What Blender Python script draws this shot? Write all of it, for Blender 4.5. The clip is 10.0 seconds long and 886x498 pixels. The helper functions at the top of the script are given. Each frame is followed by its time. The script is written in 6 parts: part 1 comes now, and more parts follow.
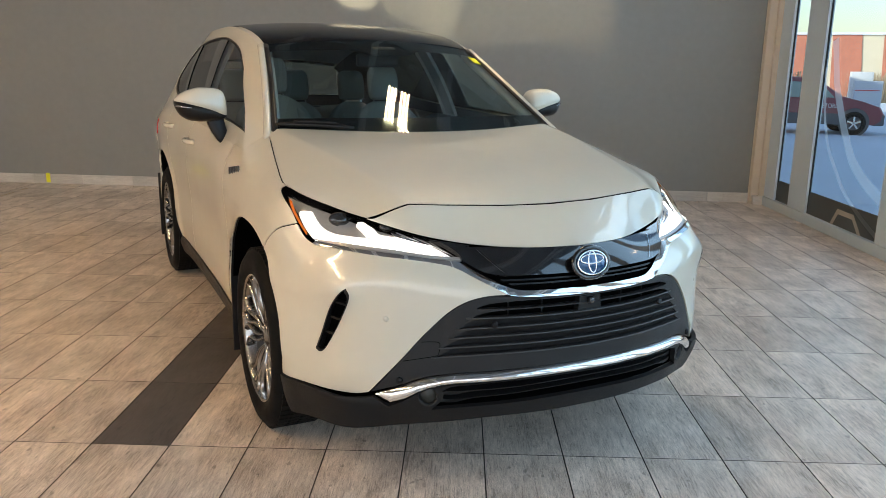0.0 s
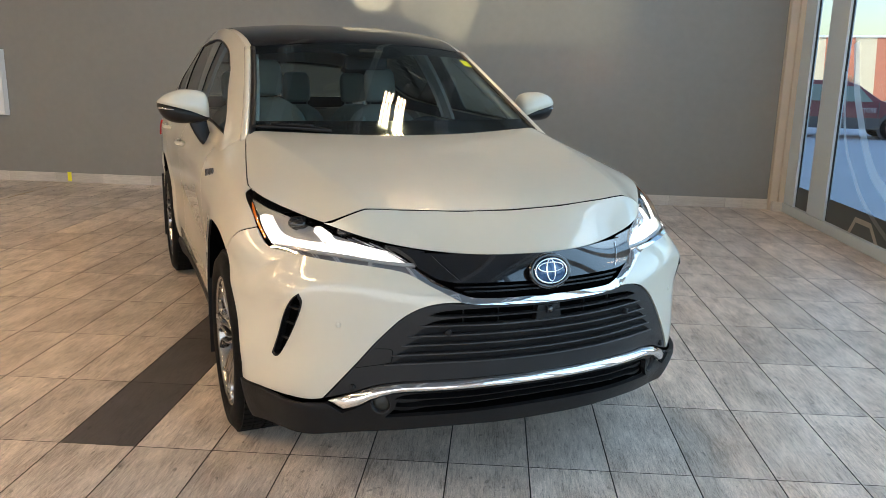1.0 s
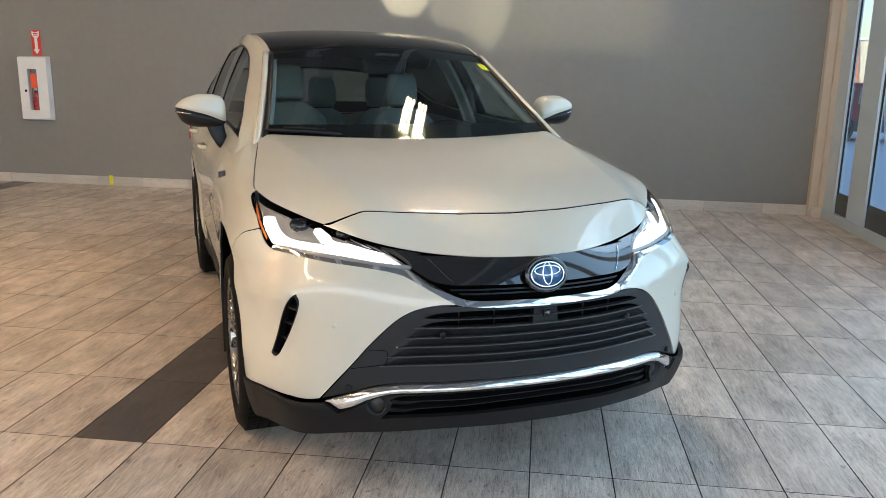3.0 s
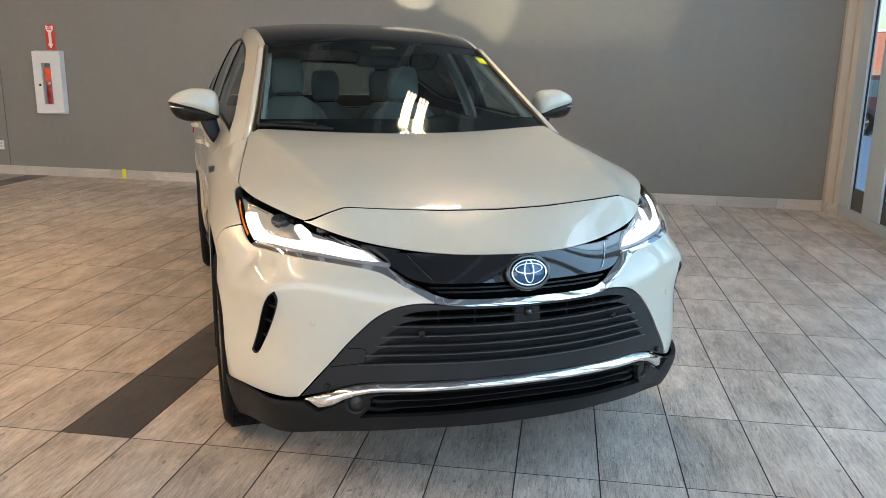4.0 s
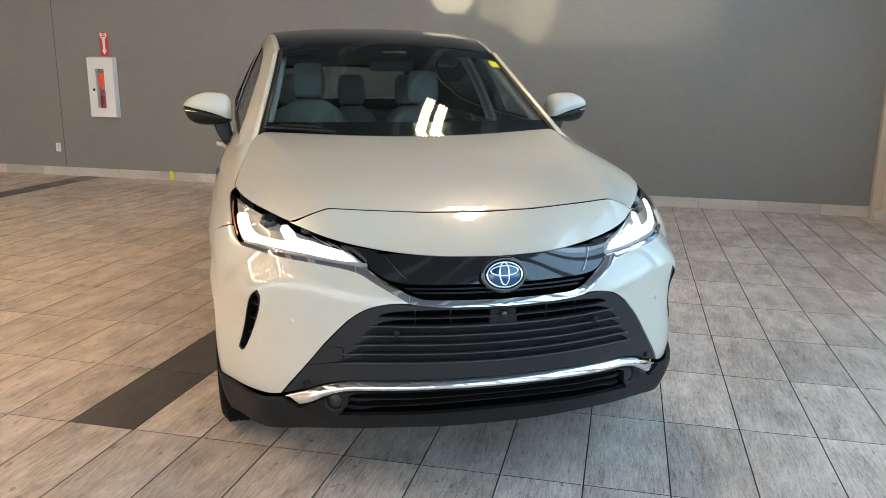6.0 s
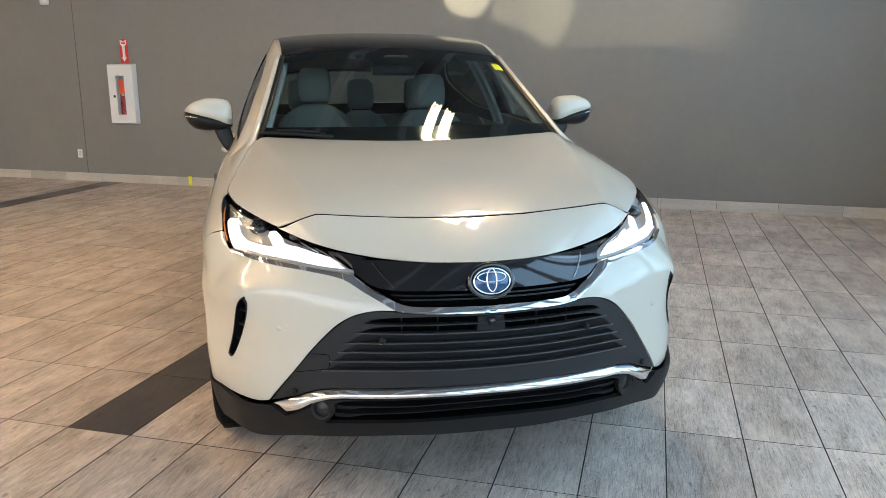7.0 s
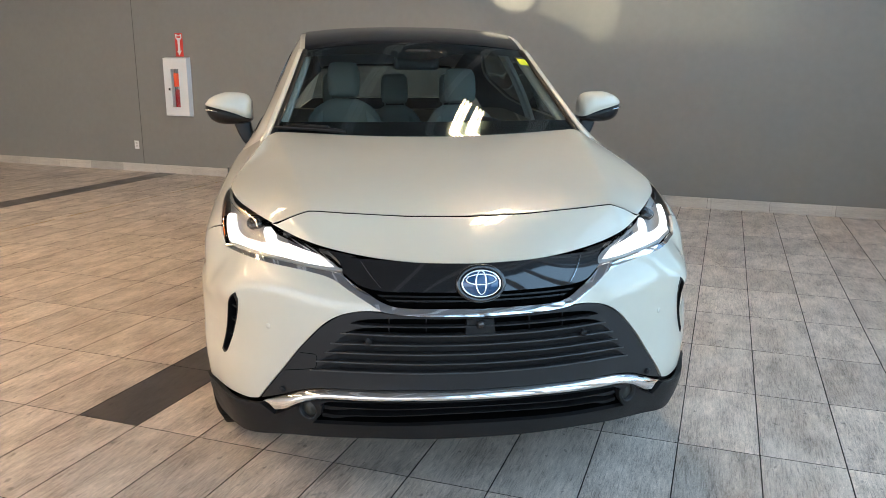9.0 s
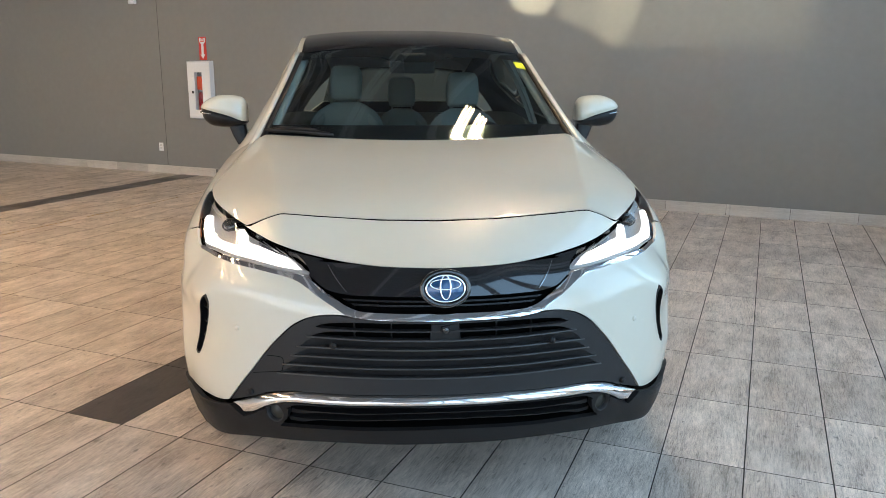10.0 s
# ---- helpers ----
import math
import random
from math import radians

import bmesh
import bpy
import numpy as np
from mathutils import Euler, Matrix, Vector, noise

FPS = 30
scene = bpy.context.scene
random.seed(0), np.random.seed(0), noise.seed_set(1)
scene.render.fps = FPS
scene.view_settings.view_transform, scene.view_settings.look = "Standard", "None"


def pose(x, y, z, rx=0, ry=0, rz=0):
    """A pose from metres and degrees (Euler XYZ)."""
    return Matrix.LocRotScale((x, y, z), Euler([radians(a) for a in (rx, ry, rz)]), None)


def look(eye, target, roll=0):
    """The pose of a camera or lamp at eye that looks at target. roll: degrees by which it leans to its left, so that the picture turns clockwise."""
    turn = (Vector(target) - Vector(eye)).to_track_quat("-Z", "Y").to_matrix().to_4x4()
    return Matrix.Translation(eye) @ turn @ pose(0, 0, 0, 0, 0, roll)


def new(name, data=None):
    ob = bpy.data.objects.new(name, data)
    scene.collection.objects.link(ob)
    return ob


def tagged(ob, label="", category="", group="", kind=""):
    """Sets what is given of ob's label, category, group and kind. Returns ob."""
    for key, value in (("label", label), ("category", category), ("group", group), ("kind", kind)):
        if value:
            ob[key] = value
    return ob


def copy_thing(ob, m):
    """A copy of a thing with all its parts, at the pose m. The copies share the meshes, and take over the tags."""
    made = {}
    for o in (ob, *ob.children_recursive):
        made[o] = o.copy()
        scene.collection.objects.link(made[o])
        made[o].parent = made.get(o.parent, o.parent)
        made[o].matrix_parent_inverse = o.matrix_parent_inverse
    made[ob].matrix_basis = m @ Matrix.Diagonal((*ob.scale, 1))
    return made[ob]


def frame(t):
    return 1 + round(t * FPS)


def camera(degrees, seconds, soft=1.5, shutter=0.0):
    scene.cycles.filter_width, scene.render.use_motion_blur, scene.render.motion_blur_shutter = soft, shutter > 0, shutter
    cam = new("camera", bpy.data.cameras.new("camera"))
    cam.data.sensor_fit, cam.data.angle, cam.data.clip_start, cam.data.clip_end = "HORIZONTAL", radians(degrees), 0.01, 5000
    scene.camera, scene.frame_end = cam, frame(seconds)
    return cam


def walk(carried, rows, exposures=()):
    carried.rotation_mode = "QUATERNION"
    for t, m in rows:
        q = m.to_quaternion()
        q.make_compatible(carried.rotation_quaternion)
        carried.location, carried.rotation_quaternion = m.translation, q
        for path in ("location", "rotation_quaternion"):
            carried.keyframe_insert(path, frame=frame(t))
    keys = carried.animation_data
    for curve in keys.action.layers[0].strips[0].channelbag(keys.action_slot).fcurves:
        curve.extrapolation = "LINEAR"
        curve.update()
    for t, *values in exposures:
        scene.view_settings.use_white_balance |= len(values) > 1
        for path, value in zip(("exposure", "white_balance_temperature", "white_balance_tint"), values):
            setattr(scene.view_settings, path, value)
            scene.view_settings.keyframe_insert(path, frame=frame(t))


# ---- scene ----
cam = camera(59.0, 10.0, soft=0.8)
PATH = [
    (0, (0.042, 0.028, 1.454), (0.005, 1.975, 0.998), 1.0),
    (0.5, (0.171, 0.058, 1.459), (0.091, 2.004, 1.003), 1.1),
    (1, (0.302, 0.083, 1.463), (0.175, 2.027, 1.01), 1.2),
    (1.5, (0.378, 0.081, 1.459), (0.21, 2.024, 1.013), 1.2),
    (2, (0.391, 0.066, 1.459), (0.192, 2.007, 1.019), 1.1),
    (2.5, (0.411, 0.069, 1.458), (0.191, 2.008, 1.019), 1.0),
    (4, (0.585, 0.156, 1.462), (0.292, 2.08, 1.003), 0.8),
    (4.5, (0.641, 0.159, 1.467), (0.315, 2.077, 1.003), 0.8),
    (5, (0.734, 0.169, 1.469), (0.37, 2.081, 1.007), 0.7),
    (5.5, (0.798, 0.174, 1.465), (0.396, 2.079, 1.007), 0.7),
    (7, (0.961, 0.246, 1.465), (0.456, 2.13, 1.021), -0.1),
    (7.5, (1.032, 0.314, 1.462), (0.497, 2.188, 1.012), -0.1),
    (8, (1.069, 0.336, 1.468), (0.495, 2.198, 1.016), -0.1),
    (8.5, (1.092, 0.348, 1.469), (0.479, 2.196, 1.013), -0.1),
    (9, (1.155, 0.385, 1.466), (0.5, 2.218, 1.009), 0.1),
    (9.5, (1.26, 0.445, 1.464), (0.562, 2.264, 1.01), 0.2),
    (10, (1.342, 0.478, 1.464), (0.606, 2.283, 1.016), 0.2),
]
EXPOSURES = [(0, 0.82, 7000, 12), (2, 0.92, 6800, 12), (5.5, 0.96, 6750, 12), (10, 1.04, 6700, 12)]
walk(cam, [(t, look(eye, target, roll)) for t, eye, target, roll in PATH], EXPOSURES)

# ---- light ----
world = bpy.data.worlds.new("sky")
scene.world = world
world.use_nodes = True
_n = world.node_tree.nodes
_sky = _n.new("ShaderNodeTexSky")
_sky.sky_type, _sky.sun_disc = "NISHITA", False
_sky.sun_elevation, _sky.sun_rotation = radians(19), radians(260)
world.node_tree.links.new(_sky.outputs[0], _n["Background"].inputs[0])
_n["Background"].inputs[1].default_value = 0.18
sun_data = bpy.data.lights.new("sun", "SUN")
sun_data.energy, sun_data.angle, sun_data.color = 4.0, radians(0.5), (1, 0.93, 0.82)
sun = new("sun", sun_data)
sun.matrix_world = look((0, 0, 0), (0.95, 0.16, -0.34))
# Area lamp outside the panes, standing in for the sky's light.
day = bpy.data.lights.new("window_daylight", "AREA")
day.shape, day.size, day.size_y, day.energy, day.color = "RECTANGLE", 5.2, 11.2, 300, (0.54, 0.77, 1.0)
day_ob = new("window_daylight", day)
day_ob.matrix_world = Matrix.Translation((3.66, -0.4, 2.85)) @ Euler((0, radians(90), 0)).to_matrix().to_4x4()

# Second area lamp, added above the view to brighten the back wall's right end.
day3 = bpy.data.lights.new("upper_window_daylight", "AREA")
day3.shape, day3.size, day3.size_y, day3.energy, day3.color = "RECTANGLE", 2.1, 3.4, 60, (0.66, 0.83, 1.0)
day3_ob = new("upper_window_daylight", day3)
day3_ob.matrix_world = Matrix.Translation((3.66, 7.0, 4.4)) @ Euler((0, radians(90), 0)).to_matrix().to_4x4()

# Area lamp added behind the viewpoint to fill the front with light.
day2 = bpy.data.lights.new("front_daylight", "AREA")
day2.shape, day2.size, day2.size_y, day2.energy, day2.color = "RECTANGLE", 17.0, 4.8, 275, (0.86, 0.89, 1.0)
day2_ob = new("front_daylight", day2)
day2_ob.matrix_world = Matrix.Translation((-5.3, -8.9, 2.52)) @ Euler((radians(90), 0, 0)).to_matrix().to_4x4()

# ---- materials ----
def material(name, color, rough=0.5, metal=0.0, noise_scale=0.0, vary=0.0, bump=0.0, bump_scale=200.0, coat=0.0, spec=0.5, random_vary=0.0):
    """A principled surface with two scales of variation."""
    m = bpy.data.materials.new(name)
    m.use_nodes = True
    nt = m.node_tree
    b = nt.nodes["Principled BSDF"]
    b.inputs["Base Color"].default_value = (*color, 1)
    b.inputs["Roughness"].default_value, b.inputs["Metallic"].default_value = rough, metal
    b.inputs["Coat Weight"].default_value, b.inputs["Coat Roughness"].default_value = coat, 0.03
    b.inputs["Specular IOR Level"].default_value = spec
    if vary or bump:
        tc = nt.nodes.new("ShaderNodeTexCoord")
        if vary:
            nz, n2 = nt.nodes.new("ShaderNodeTexNoise"), nt.nodes.new("ShaderNodeTexNoise")
            nz.inputs["Scale"].default_value, nz.inputs["Detail"].default_value = noise_scale, 6
            n2.inputs["Scale"].default_value, n2.inputs["Detail"].default_value = noise_scale * 9, 4
            mixf = nt.nodes.new("ShaderNodeMath")
            mixf.operation = "ADD"
            ramp = nt.nodes.new("ShaderNodeMapRange")
            ramp.inputs[1].default_value, ramp.inputs[2].default_value = 0.6, 1.4
            ramp.inputs[3].default_value, ramp.inputs[4].default_value = 1 - vary, 1 + vary
            mul = nt.nodes.new("ShaderNodeVectorMath")
            mul.operation = "SCALE"
            mul.inputs[0].default_value = color
            for n in (nz, n2):
                nt.links.new(tc.outputs["Object"], n.inputs["Vector"])
            nt.links.new(nz.outputs[0], mixf.inputs[0])
            nt.links.new(n2.outputs[0], mixf.inputs[1])
            nt.links.new(mixf.outputs[0], ramp.inputs[0])
            nt.links.new(ramp.outputs[0], mul.inputs["Scale"])
            nt.links.new(mul.outputs[0], b.inputs["Base Color"])
            r2 = nt.nodes.new("ShaderNodeMapRange")
            r2.inputs[1].default_value, r2.inputs[2].default_value = 0.3, 0.7
            r2.inputs[3].default_value, r2.inputs[4].default_value = max(rough - 0.06, 0.0), min(rough + 0.06, 1)
            nt.links.new(nz.outputs[0], r2.inputs[0])
            nt.links.new(r2.outputs[0], b.inputs["Roughness"])
        if bump:
            n3, bp = nt.nodes.new("ShaderNodeTexNoise"), nt.nodes.new("ShaderNodeBump")
            n3.inputs["Scale"].default_value, n3.inputs["Detail"].default_value = bump_scale, 3
            bp.inputs["Strength"].default_value, bp.inputs["Distance"].default_value = bump, 0.002
            nt.links.new(tc.outputs["Object"], n3.inputs["Vector"])
            nt.links.new(n3.outputs[0], bp.inputs["Height"])
            nt.links.new(bp.outputs[0], b.inputs["Normal"])
    return m


def glass(name, tint, gloss=0.02, ior=1.5):
    """A thin pane: clear with its tint, and Fresnel gloss."""
    m = bpy.data.materials.new(name)
    m.use_nodes = True
    nt = m.node_tree
    nt.nodes.remove(nt.nodes["Principled BSDF"])
    tr, gl, fr, mx = (nt.nodes.new(k) for k in ("ShaderNodeBsdfTransparent", "ShaderNodeBsdfGlossy", "ShaderNodeLayerWeight", "ShaderNodeMixShader"))
    tr.inputs[0].default_value = (*tint, 1)
    gl.inputs["Roughness"].default_value = gloss
    fr.inputs["Blend"].default_value = 0.5
    pw, ma = nt.nodes.new("ShaderNodeMath"), nt.nodes.new("ShaderNodeMath")
    pw.operation, ma.operation = "POWER", "MULTIPLY_ADD"
    pw.inputs[1].default_value = 5.0
    f0 = 2 * ((ior - 1) / (ior + 1))**2
    ma.inputs[1].default_value, ma.inputs[2].default_value = 1 - f0, f0
    nt.links.new(fr.outputs["Facing"], pw.inputs[0])
    nt.links.new(pw.outputs[0], ma.inputs[0])
    nt.links.new(ma.outputs[0], mx.inputs[0])
    nt.links.new(tr.outputs[0], mx.inputs[1])
    nt.links.new(gl.outputs[0], mx.inputs[2])
    nt.links.new(mx.outputs[0], nt.nodes["Material Output"].inputs[0])
    return m


def glow(name, color, strength):
    m = bpy.data.materials.new(name)
    m.use_nodes = True
    b = m.node_tree.nodes["Principled BSDF"]
    b.inputs["Base Color"].default_value = (*color, 1)
    b.inputs["Emission Color"].default_value, b.inputs["Emission Strength"].default_value = (*color, 1), strength
    return m


def tile_material(name, light, dark, grain=(1, 1, 0.01), marks=1.0):
    """Wood-look porcelain: fine streaks along each tile, short dark strokes, pale flecks, blotches, and a shade of its own."""
    m = bpy.data.materials.new(name)
    m.use_nodes = True
    nt = m.node_tree
    N, L = nt.nodes.new, nt.links.new
    b = nt.nodes["Principled BSDF"]
    geo, info = N("ShaderNodeNewGeometry"), N("ShaderNodeObjectInfo")

    def calc(op, p, q=None, r=None):
        n = N("ShaderNodeMath")
        n.operation = op
        for k, v in enumerate((p, q, r)):
            if v is None:
                continue
            if isinstance(v, (int, float)):
                n.inputs[k].default_value = v
            else:
                L(v, n.inputs[k])
        return n.outputs[0]

    isl = calc("ADD", geo.outputs["Random Per Island"], info.outputs["Random"])
    own = calc("FRACT", isl)
    off = N("ShaderNodeVectorMath")
    off.operation = "SCALE"
    off.inputs[0].default_value = (37, 91, 13)
    L(isl, off.inputs["Scale"])
    mp = N("ShaderNodeVectorMath")
    mp.operation = "ADD"
    L(geo.outputs["Position"], mp.inputs[0])
    L(off.outputs[0], mp.inputs[1])

    def noise_at(scale, detail, rough=0.6, base=None):
        mpp = N("ShaderNodeMapping")
        mpp.inputs["Scale"].default_value = scale
        nz = N("ShaderNodeTexNoise")
        nz.inputs["Scale"].default_value, nz.inputs["Detail"].default_value, nz.inputs["Roughness"].default_value = 1, detail, rough
        L(base or mp.outputs[0], mpp.inputs[0])
        L(mpp.outputs[0], nz.inputs["Vector"])
        return nz.outputs[0]

    def band(v, lo, hi, to0, to1):
        n = N("ShaderNodeMapRange")
        for k, q in enumerate((lo, hi, to0, to1)):
            n.inputs[k + 1].default_value = q
        L(v, n.inputs[0])
        return n.outputs[0]

    gx, gy, gz = grain
    streak, fine = noise_at((85 * gx, 11 * gy, 85 * gz), 8, 0.8), noise_at((400 * gx, 120 * gy, 400 * gz), 3, 0.7)
    stroke, fleck = noise_at((235 * gx, 13 * gy, 235 * gz), 5, 0.72), noise_at((300, 190, 1), 2, 0.5)
    blot = noise_at((9 * gx, 3.5 * gy, 9 * gz), 5)
    soil = noise_at((1.7, 1.7, 1), 6, 0.65, geo.outputs["Position"])
    chip = noise_at((34, 20, 1), 2, 0.4, geo.outputs["Position"])
    f = calc("MULTIPLY_ADD", streak, 0.56, calc("MULTIPLY_ADD", blot, 0.36, calc("MULTIPLY", fine, 0.46)))
    cr = N("ShaderNodeValToRGB")
    cr.color_ramp.elements[0].position, cr.color_ramp.elements[1].position = 0.53, 0.85
    cr.color_ramp.elements[0].color, cr.color_ramp.elements[1].color = (*dark, 1), (*light, 1)
    L(f, cr.inputs[0])
    k = calc("MULTIPLY", band(calc("MULTIPLY_ADD", blot, -0.25, stroke), 0.42, 0.49, 1.0, 1 - 0.42 * marks), band(fleck, 0.63, 0.70, 1.0, 1 + 0.30 * marks))
    k = calc("MULTIPLY", k, band(soil, 0.40, 0.62, 1.06, 0.92))
    k = calc("MULTIPLY", k, band(chip, 0.70, 0.72, 1.0, 1 - 0.45 * marks))
    k = calc("MULTIPLY", k, band(own, 0, 1, 0.85, 1.10))
    mul = N("ShaderNodeVectorMath")
    mul.operation = "SCALE"
    L(cr.outputs[0], mul.inputs[0])
    L(k, mul.inputs["Scale"])
    L(mul.outputs[0], b.inputs["Base Color"])
    L(calc("ADD", band(f, 0.4, 1.0, 0.40, 0.28), band(soil, 0.4, 0.6, -0.04, 0.06)), b.inputs["Roughness"])
    bp = N("ShaderNodeBump")
    bp.inputs["Strength"].default_value, bp.inputs["Distance"].default_value = 0.18, 0.002
    L(calc("MULTIPLY", f, k), bp.inputs["Height"])
    L(bp.outputs[0], b.inputs["Normal"])
    return m


PAINT = material("pearl_white_paint", (0.585, 0.553, 0.462), 0.35, 0.0, coat=1.0, noise_scale=3, vary=0.015)
BLACK_PAINT = material("gloss_black_paint", (0.006, 0.006, 0.007), 0.1, coat=1.0)
PLASTIC = material("grained_black_plastic", (0.0085, 0.0085, 0.0092), 0.48, spec=0.26, noise_scale=8, vary=0.1, bump=0.25, bump_scale=900)
# Paler than the grille plastic: the lips' highlight is put into the colour.
LIP_PLASTIC = material("worn_grey_plastic", (0.040, 0.040, 0.042), 0.36, spec=0.5, noise_scale=8, vary=0.08)
SLOT = material("satin_black_plastic", (0.006, 0.006, 0.0065), 0.4, spec=0.3, noise_scale=8, vary=0.1)
GREY_PLASTIC = material("dark_grey_plastic", (0.021, 0.021, 0.0222), 0.45, spec=0.25, noise_scale=8, vary=0.08, bump=0.15, bump_scale=900)
# Near-black without gloss: the shade inside hollows is put into the colour.
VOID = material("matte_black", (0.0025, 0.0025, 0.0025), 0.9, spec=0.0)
ROOF = material("black_glass_roof", (0.006, 0.006, 0.007), 0.12, spec=0.3)
CHROME = material("chrome", (0.85, 0.85, 0.86), 0.06, 1.0)
SATIN = material("satin_chrome", (0.62, 0.62, 0.63), 0.2, 1.0)
RUBBER = material("tyre_rubber", (0.0048, 0.0048, 0.0048), 0.75, spec=0.14, noise_scale=12, vary=0.15, bump=0.3, bump_scale=300)
ALLOY = material("machined_alloy", (0.33, 0.325, 0.32), 0.22, 1.0, noise_scale=6, vary=0.05)
ALLOY_DARK = material("dark_alloy", (0.10, 0.10, 0.10), 0.35, 0.8)
GLASS = glass("windscreen_glass", (0.44, 0.56, 0.56))
SIDE_GLASS = glass("front_side_glass", (0.76, 0.82, 0.80))
DARK_GLASS = glass("tinted_side_glass", (0.13, 0.145, 0.14))
REAR_GLASS = glass("tinted_rear_glass", (0.42, 0.45, 0.44))
LENS = glass("lamp_lens", (0.93, 0.94, 0.95), 0.01, 1.3)
AMBER = material("amber_lens", (0.75, 0.16, 0.01), 0.15, coat=1)
RED_LENS = material("red_lamp_lens", (0.35, 0.01, 0.012), 0.12, coat=1)
# Dim emission that puts the running light's soft halo into a material.
HALO = glow("light_guide_edge", (0.9, 0.88, 0.85), 0.45)
FOG = material("fog_lamp_blank", (0.03, 0.03, 0.026), 0.35, spec=0.4)
DRL = glow("daytime_running_light", (1.0, 0.98, 0.95), 1.8)
BADGE_BLUE = material("badge_blue_glass", (0.012, 0.065, 0.16), 0.08, 0.2, coat=1)
SEAT = material("grey_seat_fabric", (0.29, 0.32, 0.31), 0.8, noise_scale=10, vary=0.08, bump=0.3, bump_scale=500)
TRIM_GREY = material("light_grey_headliner", (0.45, 0.46, 0.46), 0.9, noise_scale=10, vary=0.05)
PILLAR_TRIM = material("pillar_trim_fabric", (0.42, 0.45, 0.45), 0.9, noise_scale=10, vary=0.05)
LINING = material("pillar_lining", (0.085, 0.09, 0.088), 0.8, noise_scale=10, vary=0.08)
DASH = material("dashboard_vinyl", (0.02, 0.02, 0.021), 0.55, noise_scale=10, vary=0.1, bump=0.2, bump_scale=600)
YELLOW = material("yellow_sticker", (0.75, 0.72, 0.02), 0.5)
TAPE = material("yellow_floor_tape", (0.36, 0.24, 0.06), 0.7, noise_scale=9, vary=0.75)
TILE = tile_material("wood_look_tile", (0.91, 0.80, 0.70), (0.285, 0.231, 0.190))
TILE_DARK = tile_material("dark_slate_tile", (0.125, 0.108, 0.10), (0.075, 0.066, 0.062), marks=0.8)
GROUT = material("dark_grout", (0.045, 0.038, 0.033), 0.9, noise_scale=2.5, vary=0.45)
WALL = material("grey_wall_paint", (0.198, 0.199, 0.191), 0.6, noise_scale=1.5, vary=0.05, bump=0.15, bump_scale=350)
WALL_LIGHT = material("pale_wall_paint", (0.55, 0.53, 0.50), 0.7, noise_scale=1.5, vary=0.05)
BASE = tile_material("baseboard_tile", (0.58, 0.55, 0.51), (0.40, 0.37, 0.34), (0.06, 1, 1), 0.3)
FRAME = material("white_aluminium", (0.50, 0.60, 0.68), 0.35, 0.0, noise_scale=4, vary=0.04)
POST = material("cream_post_paint", (0.54, 0.48, 0.40), 0.55, noise_scale=1.5, vary=0.02)
GASKET = material("black_gasket", (0.01, 0.01, 0.01), 0.6)
PANE = glass("window_glass", (0.62, 0.74, 0.80), 0.0)
WHITE = material("white_enamel", (0.72, 0.73, 0.74), 0.35, noise_scale=6, vary=0.04)
DARK_RED = material("dark_red_enamel", (0.30, 0.008, 0.015), 0.3, noise_scale=6, vary=0.05)
RED = material("red_enamel", (0.62, 0.03, 0.02), 0.35, noise_scale=6, vary=0.05)
SNOW = material("snow", (0.72, 0.79, 0.88), 0.85, noise_scale=0.6, vary=0.1, bump=0.6, bump_scale=4)
STEEL = material("dark_steel", (0.16, 0.17, 0.175), 0.5, 0.2, noise_scale=4, vary=0.15)
CEIL = material("ceiling_deck", (0.20, 0.20, 0.205), 0.8, noise_scale=2, vary=0.1)
JOIST = material("pale_joist_paint", (0.50, 0.50, 0.50), 0.5, noise_scale=4, vary=0.1)
TUBE = glow("fluorescent_tube", (1.0, 0.71, 0.41), 54.0)


def frosted(name, color, cover):
    """Thin film: part clear, part milky."""
    m = bpy.data.materials.new(name)
    m.use_nodes = True
    nt = m.node_tree
    nt.nodes.remove(nt.nodes["Principled BSDF"])
    tr, df, mx = (nt.nodes.new(k) for k in ("ShaderNodeBsdfTransparent", "ShaderNodeBsdfTranslucent", "ShaderNodeMixShader"))
    df.inputs[0].default_value, mx.inputs[0].default_value = (*color, 1), cover
    nt.links.new(tr.outputs[0], mx.inputs[1])
    nt.links.new(df.outputs[0], mx.inputs[2])
    nt.links.new(mx.outputs[0], nt.nodes["Material Output"].inputs[0])
    return m


HAZE = frosted("frosted_band", (0.95, 0.97, 0.98), 0.34)


# ---- building blocks ----
def mesh_of(name, verts, faces, mats, smooth_faces=True, normals=None, index=None):
    me = bpy.data.meshes.new(name)
    me.from_pydata([tuple(map(float, v)) for v in verts], [], [tuple(map(int, f)) for f in faces])
    for m in mats if isinstance(mats, (list, tuple)) else [mats]:
        me.materials.append(m)
    me.polygons.foreach_set("use_smooth", [smooth_faces] * len(me.polygons))
    if index is not None:
        me.polygons.foreach_set("material_index", index)
    if normals is not None:
        me.normals_split_custom_set_from_vertices([tuple(map(float, n)) for n in normals])
    me.update()
    return me


def part(name, data, parent=None, label=""):
    ob = new(name, data)
    if parent is not None:
        ob.parent = parent
    return tagged(ob, label) if label else ob


def bm_mesh(name, bm, mat, smooth_faces=False):
    me = bpy.data.meshes.new(name)
    bmesh.ops.recalc_face_normals(bm, faces=bm.faces)
    for f in bm.faces:
        f.smooth = smooth_faces
    bm.to_mesh(me)
    bm.free()
    for m in mat if isinstance(mat, (list, tuple)) else [mat]:
        me.materials.append(m)
    return me


